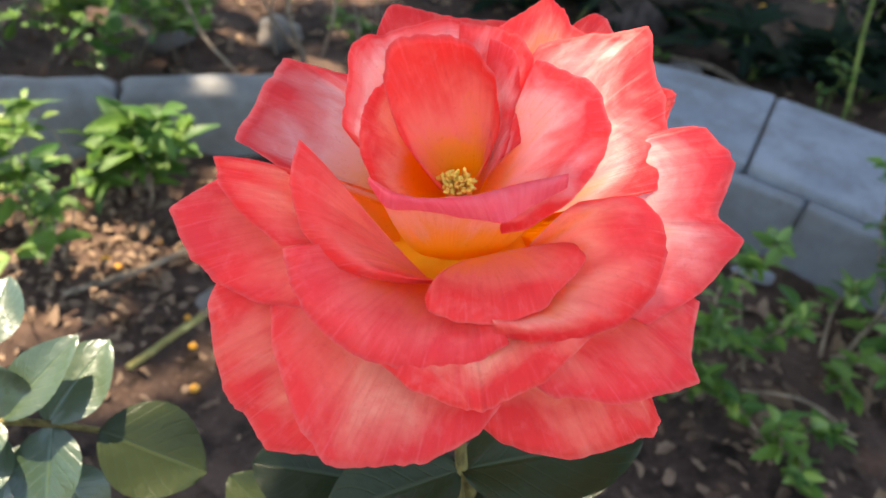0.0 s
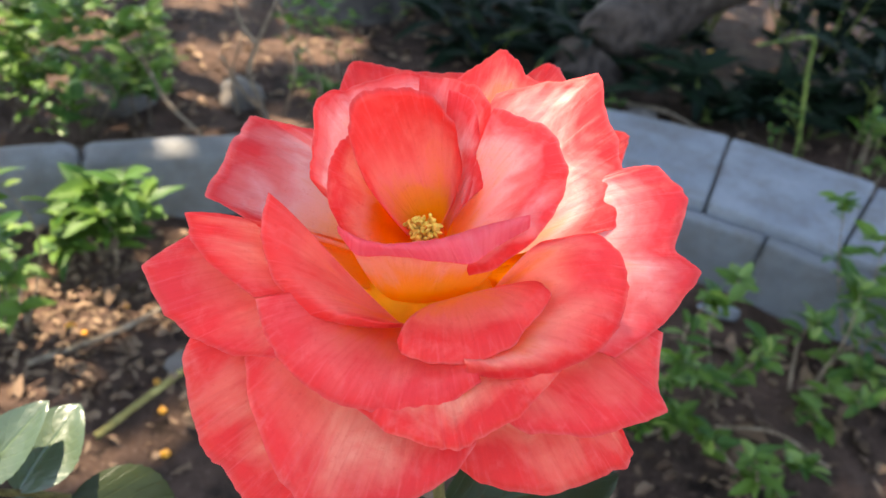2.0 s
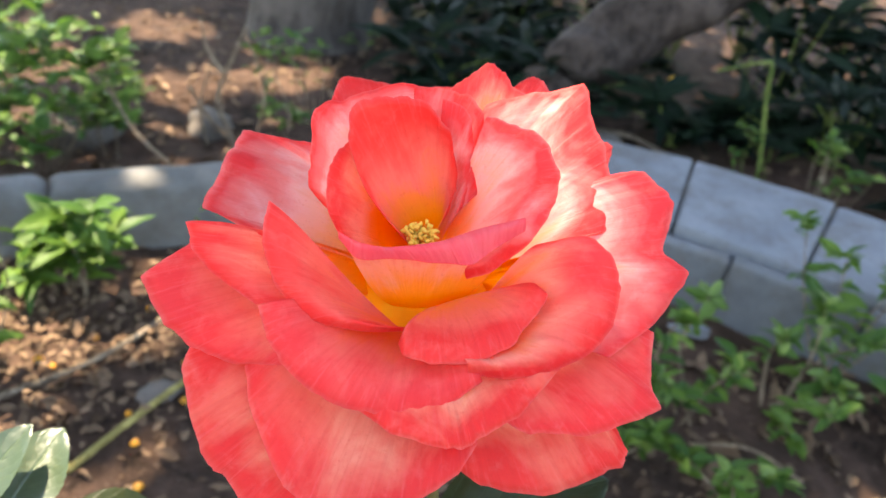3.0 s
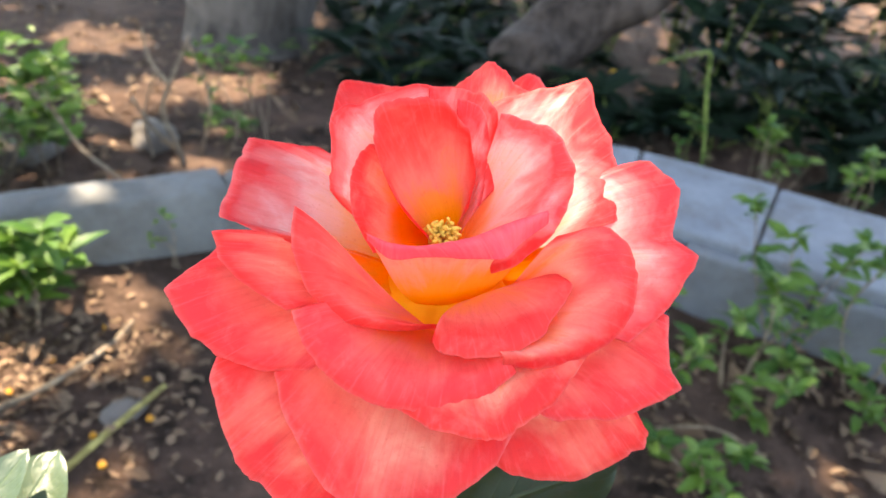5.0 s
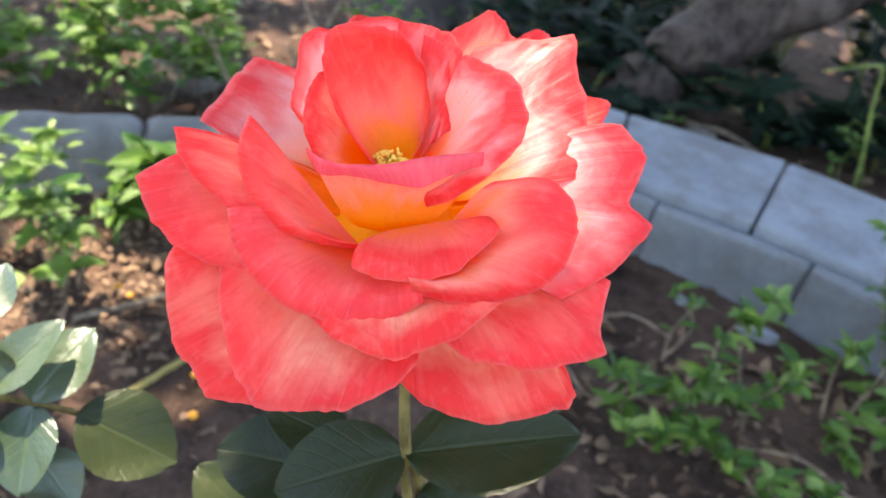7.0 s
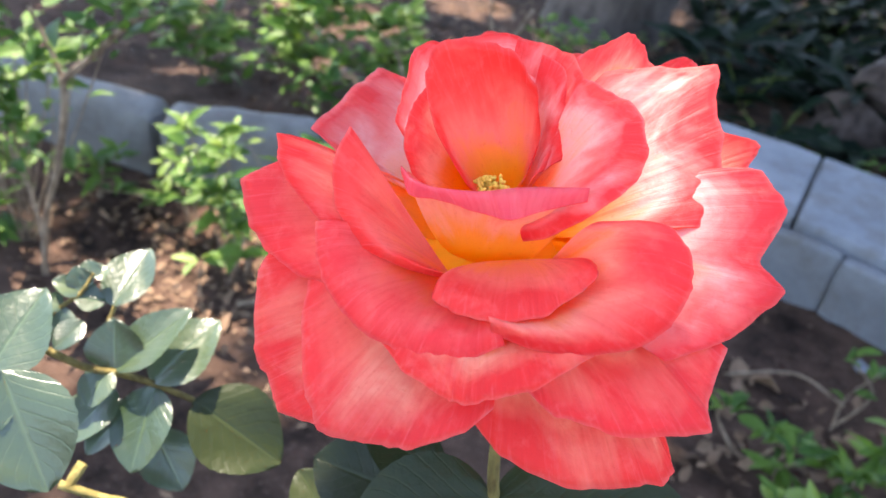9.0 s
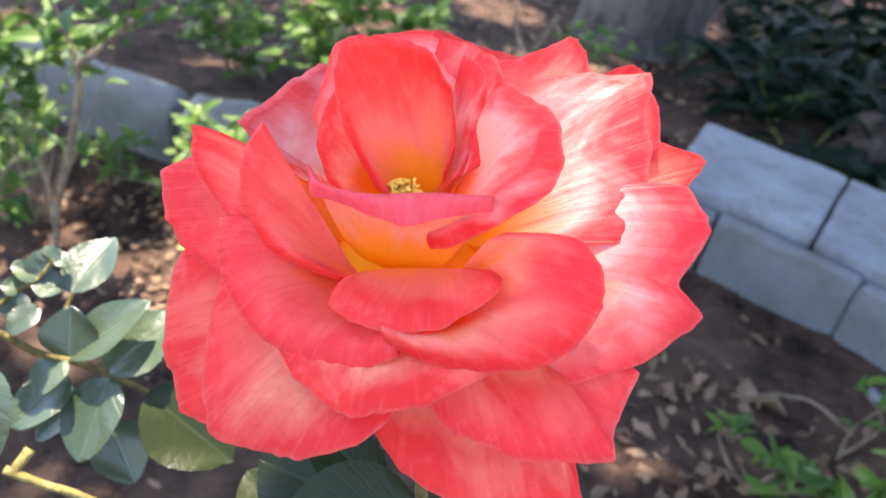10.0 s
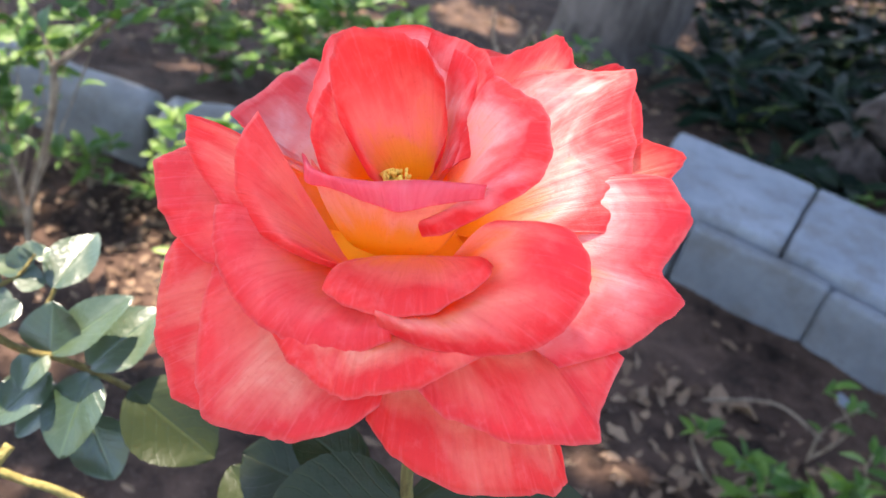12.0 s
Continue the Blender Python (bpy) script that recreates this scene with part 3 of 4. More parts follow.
petal("front_small", (9,-11.5,9), 3, (-2, -19.5, 8), (-4.2, -25, 14), (-2.5, -28.2, 17), (3.2, -29.3, 18), (11.8, -28.2, 18), (20.4, -23.4, 16), (25.4, -16.8, 15), (28.2, -10.5, 16), (27.2, -7.5, 12), wide=0.3, deep=True, low=0.5)
petal("wrap_left", (-3,4,-4), 5, (-22.3, 5.2, 8), (-29.1, 9.8, 14), (-30.2, 16.4, 17), (-29.9, 26.8, 20), (-22.2, 31.2, 21), (-7.3, 36.1, 21), (1.4, 33.4, 18), (7.2, 27.9, 14), pale=True, low=-0.5)
petal("wrap_right", (3,4,-3), 4, (-7.4, 35.9, 22), (2.2, 36.5, 21), (9.4, 33.5, 20), (11, 23.9, 17), (11, 15.1, 10), low=0.3, pale=True)
petal("inner_right", (4,0,-2), 8, (6.2, -7.6, 8), (14.3, -6.5, 15), (22.9, 0.6, 19), (28.8, 12.2, 16), (29.6, 18.7, 18), (25.7, 26.1, 20), (16.7, 29.4, 21), (10.7, 31.1, 20), pale=True, low=0.3)
petal("inner_left", (-3,1,0), 3, (-18.2, -3.3, 9), (-23.8, 3.3, 16), (-24.7, 10.4, 19), (-23.4, 15.7, 22), (-20.8, 19.4, 22), (-17.8, 20.9, 16), low=-0.12)
petal("center_tall", (0,4,4), -2, (-6.2, -0.6, 17), (-15.5, 6.5, 25), (-20.0, 13.8, 31), (-20.4, 21.6, 34), (-12.9, 26.4, 31), (-4.7, 27.8, 29), (2, 23.5, 24), (5.2, 16.1, 16), (4.5, 10, 11), ripple=1.2, low=0.16, deep=True)
petal("front_lip", (0,-13,2), 4, (-20.3, -1.9, 17), (-13.6, -5.5, 22), (-7.3, -6.1, 24), (2.3, -4.2, 26), (10.7, -0, 25), (21.2, 5.5, 20), high=0.8, low=0.25, wide=0.38)
petal("wrap_right_inner", (4,4,0), 3, (-0.3, 33.2, 22), (5.7, 31.6, 21), (8.6, 24.6, 18), (8.9, 16.9, 12), (7.6, 11.2, 9), low=0.3, pale=True)


rolled_rim([(-20.5, -2.6, 20), (-14.1, -6.4, 25), (-7.2, -7.3, 28), (2.2, -5.4, 30), (10.4, -1, 28.5), (20.9, 5.3, 22)],
           [(-20.2, -4.1, 20), (-14.8, -9.5, 24), (-6.8, -10, 28), (1, -10.1, 29), (8.5, -10.1, 30), (12.5, -6.4, 28), (21.3, 2.3, 22)], 1.5, "mauve-pink rolled petal rim")


# golden heart: stamens round the centre
def build_heart():
    bm = bmesh.new()
    bmesh.ops.create_uvsphere(bm, u_segments=48, v_segments=24, radius=1.0)
    for v in bm.verts:
        fold = 1.3 * noise.noise(Vector((math.atan2(v.co.y, v.co.x) * 2.6, v.co.z * 1.2, 3)))
        v.co = flower_point(v.co.x * 18, -8 + v.co.y * 13, -8 + v.co.z * 9 + fold)
    rel(flower, part("disc", bm, HEART, None, "golden flower heart"))
    rng = random.Random(5)
    for k in range(90):
        a, r = rng.uniform(0, 6.283), 3.3 * math.sqrt(rng.random())
        u, v = -2 + r * math.cos(a), 2.6 + r * 0.8 * math.sin(a)
        top = (u + 0.22 * r * math.cos(a) + rng.uniform(-0.6, 0.6), v + rng.uniform(-0.6, 0.6), 10.5 + rng.uniform(-1.5, 1.5))
        bm = bmesh.new()
        tube(bm, [flower_point(u * 0.8, v * 0.8, 2), flower_point(u, v, 8), flower_point(*top)], [0.00022, 0.00016], 4, 5)
        f = rel(flower, part("filament", bm, FILAMENT, None))
        bm = bmesh.new()
        bmesh.ops.create_icosphere(bm, subdivisions=1, radius=1.0)
        m = Matrix.Rotation(rng.uniform(0, 6), 3, "Z")
        for w in bm.verts:
            q = m @ Vector((w.co.x * 0.85, w.co.y * 0.5, w.co.z * 0.5))
            w.co = flower_point(top[0] + q.x, top[1] + q.y, top[2] + q.z)
        rel(flower, part("anther", bm, ANTHER, None))


build_heart()

# cane under the flower, sepals
BASE = flower_point(0, 0, -26)
bm = bmesh.new()
tube(bm, [BASE, (0.055, 0.216, 0.49), (0.06, 0.208, 0.46), (0.065, 0.203, 0.433), (0.072, 0.215, 0.4), (0.08, 0.24, 0.3), (0.07, 0.29, 0.14), (0.06, 0.3, -0.03)], [0.0022, 0.0017, 0.0017, 0.002, 0.0022, 0.003, 0.004, 0.0045], 10, 40)
rel(rose, part("cane", bm, CANE, None, "olive green rose cane"))
for k in range(5):
    a = k * 1.2566 + 0.3
    bm = bmesh.new()
    p0 = flower_point(6 * math.cos(a), 6 * math.sin(a), -23)
    p1 = flower_point(26 * math.cos(a), 26 * math.sin(a), -40)
    add_leaf(bm, aim(p0, p1 - p0, AXIS), 0.03, 0.009, rows=8)
    rel(rose, part("sepal", bm, ROSE_LEAF, None))


def leaflet(stalk, base, tip, width, hint=(0.0, -0.45, 0.9), fold=0.12, droop=0.08, material=None):
    """A broad serrated rose leaflet from its base to its tip."""
    bm = bmesh.new()
    base, tip = Vector(base), Vector(tip)
    uvl = bm.loops.layers.uv.get("UVMap") or bm.loops.layers.uv.new("UVMap")
    m = aim(base, tip - base, hint)
    length = (tip - base).length
    rows, cols = 34, 8
    grid = []
    for i in range(rows + 1):
        s = i / rows
        tooth = 0.03 * ((i % 3) / 2 - 0.5)
        w = width * 0.5 * (max(0.0, math.sin(math.pi * s ** 0.85)) ** 0.72 + tooth * (1 - abs(2 * s - 1))) + 0.0003
        row = []
        for j in range(cols + 1):
            a = j / cols * 2 - 1
            z = abs(a) * w * fold * 2 - droop * length * s * s + 0.05 * width * math.sin(7 * s + 2.5 * a) * abs(a) + 0.012 * width * abs(math.sin(20 * (s - 0.35 * abs(a))))
            row.append((bm.verts.new(m @ Vector((a * w, s * length, z))), (j / cols, s)))
        grid.append(row)
    for i in range(rows):
        for j in range(cols):
            q = (grid[i][j], grid[i][j + 1], grid[i + 1][j + 1], grid[i + 1][j])
            f = bm.faces.new([v for v, _ in q])
            for loop, (_, t) in zip(f.loops, q):
                loop[uvl].uv = t
    return rel(stalk, part("leaflet", bm, material or ROSE_LEAF, None))


def stalk(points, r=0.0011, label=""):
    bm = bmesh.new()
    tube(bm, points, [r * 1.3, r], 8, 20)
    return rel(rose, part("leaf_stalk", bm, CANE, None, label))


# compound leaf beside the flower, in a sun fleck
st = stalk([(-0.146, 0.192, 0.416), (-0.123, 0.206, 0.402), (-0.110, 0.212, 0.394), (-0.099, 0.219, 0.390), (-0.087, 0.225, 0.385), (-0.072, 0.231, 0.378)], 0.0013)
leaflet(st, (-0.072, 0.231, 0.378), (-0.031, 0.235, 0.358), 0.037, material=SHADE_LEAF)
leaflet(st, (-0.088, 0.225, 0.385), (-0.077, 0.256, 0.403), 0.027, (0.1, -0.35, 0.93))
leaflet(st, (-0.086, 0.225, 0.384), (-0.080, 0.198, 0.362), 0.026)
leaflet(st, (-0.101, 0.219, 0.391), (-0.083, 0.245, 0.414), 0.02, (0.15, -0.16, 0.97))
leaflet(st, (-0.101, 0.219, 0.391), (-0.106, 0.227, 0.410), 0.022, (0.2, -0.2, 1))
leaflet(st, (-0.103, 0.218, 0.392), (-0.103, 0.203, 0.383), 0.016)
leaflet(st, (-0.114, 0.219, 0.411), (-0.118, 0.206, 0.405), 0.012, (0.15, -0.16, 0.97))
leaflet(st, (-0.095, 0.221, 0.374), (-0.101, 0.197, 0.363), 0.016, (0, -0.3, 0.95))
leaflet(st, (-0.100, 0.217, 0.382), (-0.107, 0.192, 0.371), 0.02, (0.1, -0.4, 0.9))
leaflet(st, (-0.089, 0.224, 0.357), (-0.068, 0.215, 0.339), 0.024, (0, -0.3, 0.95))
# upright oval leaf and a young shoot of small leaves
st = stalk([(-0.110, 0.226, 0.404), (-0.111, 0.233, 0.411)], 0.0009)
leaflet(st, (-0.111, 0.232, 0.411), (-0.115, 0.260, 0.424), 0.021, (0.1, -0.6, 0.75))
st = stalk([(-0.128, 0.211, 0.410), (-0.125, 0.219, 0.414), (-0.122, 0.227, 0.417), (-0.121, 0.234, 0.423)], 0.0008)
leaflet(st, (-0.122, 0.227, 0.417), (-0.131, 0.223, 0.423), 0.01, (0.13, -0.25, 0.96))
leaflet(st, (-0.122, 0.228, 0.417), (-0.127, 0.231, 0.426), 0.01, (0.13, -0.25, 0.96))
leaflet(st, (-0.121, 0.232, 0.421), (-0.125, 0.236, 0.427), 0.009, (0.13, -0.25, 0.96))
leaflet(st, (-0.121, 0.233, 0.422), (-0.118, 0.239, 0.424), 0.009, (0.13, -0.25, 0.96))
leaflet(st, (-0.123, 0.224, 0.416), (-0.114, 0.232, 0.413), 0.013, (0.13, -0.25, 0.96))
leaflet(st, (-0.125, 0.219, 0.414), (-0.121, 0.212, 0.404), 0.012, (0.13, -0.25, 0.96))
leaflet(st, (-0.125, 0.220, 0.414), (-0.130, 0.216, 0.417), 0.009, (0.13, -0.25, 0.96))
# large leaves at the edge of the view
st = stalk([(-0.110, 0.155, 0.419), (-0.109, 0.168, 0.425), (-0.106, 0.175, 0.426)], 0.0012)
leaflet(st, (-0.108, 0.169, 0.424), (-0.108, 0.199, 0.445), 0.03, (0.15, -0.35, 0.9))
leaflet(st, (-0.099, 0.170, 0.432), (-0.072, 0.156, 0.401), 0.035, (0.15, -0.35, 0.9))
leaflet(st, (-0.107, 0.171, 0.424), (-0.104, 0.150, 0.411), 0.03, (0.15, -0.35, 0.9))
# pale cut shoot
bm = bmesh.new()
tube(bm, [(-0.094, 0.190, 0.368), (-0.094, 0.183, 0.364), (-0.093, 0.181, 0.362)], [0.0022, 0.0018], 8, 10)
rel(rose, part("side_shoot", bm, STRAW, None, "pale yellow cut shoot"))
bm = bmesh.new()
tube(bm, [(-0.097, 0.180, 0.364), (-0.083, 0.186, 0.358), (-0.070, 0.192, 0.353), (-0.043, 0.221, 0.305)], [0.0018, 0.0016, 0.002], 8, 20)
rel(rose, part("side_shoot", bm, STRAW, None, "pale yellow cut shoot"))
# leaves at the joint below the flower
st = stalk([(0.070, 0.205, 0.401), (0.066, 0.204, 0.420), (0.065, 0.202, 0.432)], 0.0015)
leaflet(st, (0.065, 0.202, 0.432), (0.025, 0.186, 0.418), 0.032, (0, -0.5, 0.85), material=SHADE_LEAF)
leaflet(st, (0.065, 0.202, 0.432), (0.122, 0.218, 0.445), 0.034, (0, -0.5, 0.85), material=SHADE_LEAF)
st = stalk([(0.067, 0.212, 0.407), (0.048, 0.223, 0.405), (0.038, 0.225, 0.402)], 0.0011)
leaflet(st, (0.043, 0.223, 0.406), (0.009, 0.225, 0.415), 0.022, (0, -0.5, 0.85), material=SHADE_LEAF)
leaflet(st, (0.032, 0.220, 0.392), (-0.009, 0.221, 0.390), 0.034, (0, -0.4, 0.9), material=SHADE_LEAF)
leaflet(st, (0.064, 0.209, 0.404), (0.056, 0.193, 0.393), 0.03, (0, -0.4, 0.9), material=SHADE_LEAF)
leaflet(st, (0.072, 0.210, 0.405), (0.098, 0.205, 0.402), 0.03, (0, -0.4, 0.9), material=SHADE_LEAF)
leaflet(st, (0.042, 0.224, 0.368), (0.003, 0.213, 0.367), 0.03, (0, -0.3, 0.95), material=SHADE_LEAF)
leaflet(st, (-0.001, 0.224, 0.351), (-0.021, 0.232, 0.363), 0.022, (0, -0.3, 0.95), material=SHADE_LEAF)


# ---- shrubs and weeds ----
LEAF = {
    "shrub": [leaf_mesh("leaf", SHRUB_LEAF, 0.034, 0.014, pointed=0.2, fold=0.2, droop=0.15), leaf_mesh("leaf", SHRUB_LEAF, 0.026, 0.011, pointed=0.2, fold=0.3, droop=0.25)],
    "lime": [leaf_mesh("leaf", LIME_LEAF, 0.028, 0.012, pointed=0.3, fold=0.2, droop=0.15)],
    "broad": [leaf_mesh("leaf", SHRUB_LEAF, 0.042, 0.02, pointed=0.5, fold=0.2, droop=0.2), leaf_mesh("leaf", SHRUB_LEAF, 0.05, 0.021, pointed=0.7, fold=0.15, droop=0.35)],
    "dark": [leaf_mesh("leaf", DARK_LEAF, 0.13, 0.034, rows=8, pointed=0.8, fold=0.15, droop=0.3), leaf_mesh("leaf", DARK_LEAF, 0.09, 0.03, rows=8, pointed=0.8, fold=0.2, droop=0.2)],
}


def shrub(name, label, category, at, tips, leaf="shrub", whorl=12, along=10, spread=0.03, r=0.0022, wood=None, seed=0, group="", scale=1.0, second="", puff=0.004):
    """A small plant: a stem to each tip, leaves in loose whorls at the tips and along the stems."""
    rng = random.Random(seed * 77 + 5)
    at = Vector(at)
    top = root(name, at, label, category, group)
    for tip in tips:
        tip = Vector(tip)
        foot = at + Vector((rng.gauss(0, spread * 0.3), rng.gauss(0, spread * 0.3), -0.01))
        mid = foot.lerp(tip, 0.5) + Vector((rng.gauss(0, spread * 0.5), rng.gauss(0, spread * 0.5), 0.01))
        bm = bmesh.new()
        tube(bm, [foot, mid, tip], [r, r * 0.75, r * 0.4], 6, 10)
        rel(top, part("stem", bm, wood or TWIG, None))
        line = smooth_curve([foot, mid, tip], 20)
        for k in range(whorl + along):
            if k < whorl:
                p = tip + Vector((rng.gauss(0, puff), rng.gauss(0, puff), rng.gauss(-puff, puff)))
                lift = rng.uniform(0.0, 0.9)
            else:
                p = line[rng.randrange(8, 19)]
                lift = rng.uniform(-0.2, 0.7)
            a = rng.uniform(0, 6.283)
            d = Vector((math.cos(a), math.sin(a), lift))
            me = rng.choice(LEAF[second] if second and rng.random() < 0.3 else LEAF[leaf])
            ob = new("leaf", me)
            sc = scale * rng.uniform(0.6, 1.15)
            ob.matrix_basis = aim(p, d, (rng.gauss(0, 0.25), rng.gauss(-0.15, 0.25), 1), rng.gauss(0, 0.35)) @ Matrix.Scale(sc, 4)
            rel(top, ob)
    return top


def spread_tips(rng, centre, sx, sy, sz, n):
    return [(centre[0] + rng.uniform(-sx, sx), centre[1] + rng.uniform(-sy, sy), max(0.03, centre[2] + rng.uniform(-sz, sz))) for _ in range(n)]


rng = random.Random(3)
W1 = "low shrub with small bright green leaves in whorls, in the soil"
shrub("low_shrub", W1, "shrub", (0.42, 0.76, 0), [(0.364, 0.75, 0.15), (0.40, 0.78, 0.16), (0.439, 0.75, 0.10), (0.37, 0.72, 0.06), (0.34, 0.70, 0.10), (0.42, 0.70, 0.12)], seed=1, group="low shrubs by the kerb", second="lime")
shrub("low_shrub", W1, "shrub", (0.53, 0.78, 0), [(0.49, 0.75, 0.138), (0.564, 0.75, 0.08), (0.55, 0.8, 0.15), (0.6, 0.78, 0.12), (0.62, 0.72, 0.1), (0.5, 0.69, 0.05), (0.53, 0.68, 0.09)], seed=2, group="low shrubs by the kerb", second="lime")
shrub("low_shrub", W1, "shrub", (0.43, 0.62, 0), [(0.40, 0.60, 0.07), (0.46, 0.62, 0.05), (0.37, 0.64, 0.05), (0.43, 0.57, 0.03)], seed=3, group="low shrubs by the kerb", second="lime")
shrub("low_shrub", W1, "shrub", (0.26, 0.74, 0), [(0.206, 0.74, 0.06), (0.247, 0.73, 0.06), (0.27, 0.7, 0.07)], seed=4, group="low shrubs by the kerb", whorl=6, along=3)
shrub("low_shrub", W1, "shrub", (0.31, 0.68, 0), [(0.294, 0.7, 0.07), (0.32, 0.68, 0.09), (0.34, 0.66, 0.06), (0.3, 0.65, 0.05), (0.27, 0.66, 0.04)], seed=5, group="low shrubs by the kerb", second="lime")
shrub("low_shrub", W1, "shrub", (0.33, 0.84, 0), [(0.31, 0.84, 0.10), (0.35, 0.86, 0.08)], seed=6, group="low shrubs by the kerb", whorl=5, along=2, scale=0.8)
W2 = "thin upright weed with sparse small green leaves, before the kerb"
shrub("tall_weed", W2, "weed", (0.62, 0.85, 0), [(0.514, 0.85, 0.235), (0.579, 0.85, 0.2), (0.662, 0.85, 0.17), (0.719, 0.85, 0.164), (0.57, 0.86, 0.13), (0.64, 0.8, 0.22)], seed=7, whorl=9, along=9, r=0.0014, group="weeds before the kerb", scale=1.0)
shrub("tall_weed", W2, "weed", (0.7, 0.78, 0), [(0.66, 0.78, 0.21), (0.74, 0.8, 0.2), (0.7, 0.74, 0.14), (0.78, 0.78, 0.1), (0.65, 0.7, 0.05)], seed=8, whorl=9, along=9, r=0.0014, group="weeds before the kerb", scale=1.05)
shrub("tall_weed", "thin green stalk with a bent top behind the kerb", "weed", (0.67, 1.36, 0), [(0.61, 1.34, 0.17), (0.65, 1.36, 0.15), (0.63, 1.37, 0.1)], seed=9, whorl=5, along=2, r=0.0012, group="weeds behind the kerb", wood=GREEN_STEM, scale=0.7)
bent = root("bent_stalk", (0.69, 1.36, 0), "tall green stalk bent sharply near its top", "plant stalk")
bm = bmesh.new()
tube(bm, [(0.69, 1.36, -0.01), (0.674, 1.35, 0.09), (0.644, 1.35, 0.214), (0.634, 1.35, 0.268), (0.62, 1.35, 0.275), (0.545, 1.35, 0.25)], [0.0036, 0.0034, 0.003, 0.003, 0.0022, 0.0015], 8, 40)
rel(bent, part("stalk", bm, GREEN_STEM, None))
# left bed
W3 = "leafy shrub with thin pale woody stems and glossy green leaves"
tips = [(-0.628, 0.6, 0.287), (-0.664, 0.65, 0.21), (-0.562, 0.6, 0.3), (-0.569, 0.65, 0.3), (-0.475, 0.6, 0.349), (-0.7, 0.65, 0.148), (-0.6, 0.6, 0.2), (-0.737, 0.65, 0.072), (-0.435, 0.6, 0.371), (-0.599, 0.65, 0.264), (-0.685, 0.6, 0.05), (-0.66, 0.6, 0.336), (-0.69, 0.65, 0.112), (-0.64, 0.6, 0.243), (-0.72, 0.62, 0.26), (-0.73, 0.62, 0.18), (-0.68, 0.64, 0.31), (-0.6, 0.62, 0.34)]
shrub("leafy_shrub", W3, "shrub", (-0.66, 0.64, 0), tips, "broad", 17, 2, 0.02, 0.0011, seed=10, second="shrub", scale=0.85, puff=0.015)
trunk = root("woody_stem", (-0.6, 0.6, 0), "pale bare woody shrub stem forking above the soil", "shrub stem")
for pts, r in (([(-0.597, 0.6, -0.02), (-0.59, 0.6, 0.03), (-0.574, 0.6, 0.092), (-0.547, 0.602, 0.165), (-0.523, 0.6, 0.238), (-0.52, 0.6, 0.275)], (0.0042, 0.0036, 0.004, 0.0038)),
               ([(-0.521, 0.6, 0.268), (-0.498, 0.6, 0.289), (-0.47, 0.602, 0.313), (-0.438, 0.6, 0.343), (-0.405, 0.598, 0.37)], (0.0038, 0.0032, 0.0028)),
               ([(-0.52, 0.6, 0.272), (-0.533, 0.602, 0.3), (-0.555, 0.605, 0.335)], (0.003, 0.002)),
               ([(-0.588, 0.6, 0.045), (-0.592, 0.6, 0.1), (-0.61, 0.603, 0.145), (-0.64, 0.605, 0.22)], (0.0028, 0.0022, 0.0016)),
               ([(-0.69, 0.61, -0.02), (-0.679, 0.605, 0.067), (-0.64, 0.6, 0.115), (-0.607, 0.6, 0.14)], (0.0026, 0.0022, 0.0016))):
    bm = bmesh.new()
    tube(bm, pts, r, 8, 24, 0.3)
    rel(trunk, part("stem", bm, TWIG, None))
W4 = "bushy plant with sunlit green leaves, behind the kerb"
for k, (c, n) in enumerate([((-0.76, 1.15, 0.11), 9), ((-0.62, 1.17, 0.14), 9), ((-0.52, 1.15, 0.19), 9), ((-0.66, 1.27, 0.2), 8), ((-0.45, 1.22, 0.18), 6)]):
    shrub("leafy_plant", W4, "plant", (c[0], c[1] + 0.03, 0), spread_tips(rng, c, 0.09, 0.07, 0.07, n), "broad", 15, 5, 0.04, 0.0016, seed=20 + k, group="plants behind the kerb", scale=0.95, second="lime", puff=0.02)
W5 = "small green plant with pointed leaves, close to the kerb"
shrub("bed_plant", W5, "plant", (-0.5, 0.76, 0.0), [(-0.5, 0.75, 0.118), (-0.52, 0.76, 0.13), (-0.47, 0.74, 0.1), (-0.49, 0.77, 0.06), (-0.545, 0.77, 0.07)], "lime", 7, 3, 0.03, 0.0014, seed=30, group="plants in the bed", scale=0.95, puff=0.008, second="broad")
shrub("bed_plant", W5, "plant", (-0.36, 0.87, 0.0), [(-0.376, 0.85, 0.101), (-0.317, 0.85, 0.135), (-0.40, 0.85, 0.07), (-0.352, 0.85, 0.072), (-0.34, 0.83, 0.1), (-0.36, 0.86, 0.12), (-0.3, 0.86, 0.1), (-0.39, 0.83, 0.05)], "broad", 11, 7, 0.03, 0.0016, seed=31, group="plants in the bed", scale=1.0)
shrub("bed_plant", W5, "plant", (-0.40, 0.72, 0.0), [(-0.401, 0.7, 0.145), (-0.375, 0.7, 0.108), (-0.40, 0.7, 0.19), (-0.42, 0.71, 0.16), (-0.45, 0.7, 0.2), (-0.4, 0.72, 0.07), (-0.44, 0.73, 0.11), (-0.38, 0.7, 0.22)], "broad", 9, 6, 0.03, 0.0014, seed=32, group="plants in the bed", scale=0.8, second="lime")
shrub("lime_sprig", "single sprig with three lime green leaves", "sprig", (-0.375, 0.62, 0.0), [(-0.361, 0.603, 0.109)], "lime", 4, 0, 0.01, 0.0012, seed=33, scale=0.95)
shrub("bed_plant", W5, "plant", (-0.66, 0.77, 0.0), spread_tips(rng, (-0.62, 0.77, 0.05), 0.08, 0.05, 0.03, 6), "broad", 6, 4, 0.03, 0.002, seed=34, group="plants in the bed", scale=0.7)
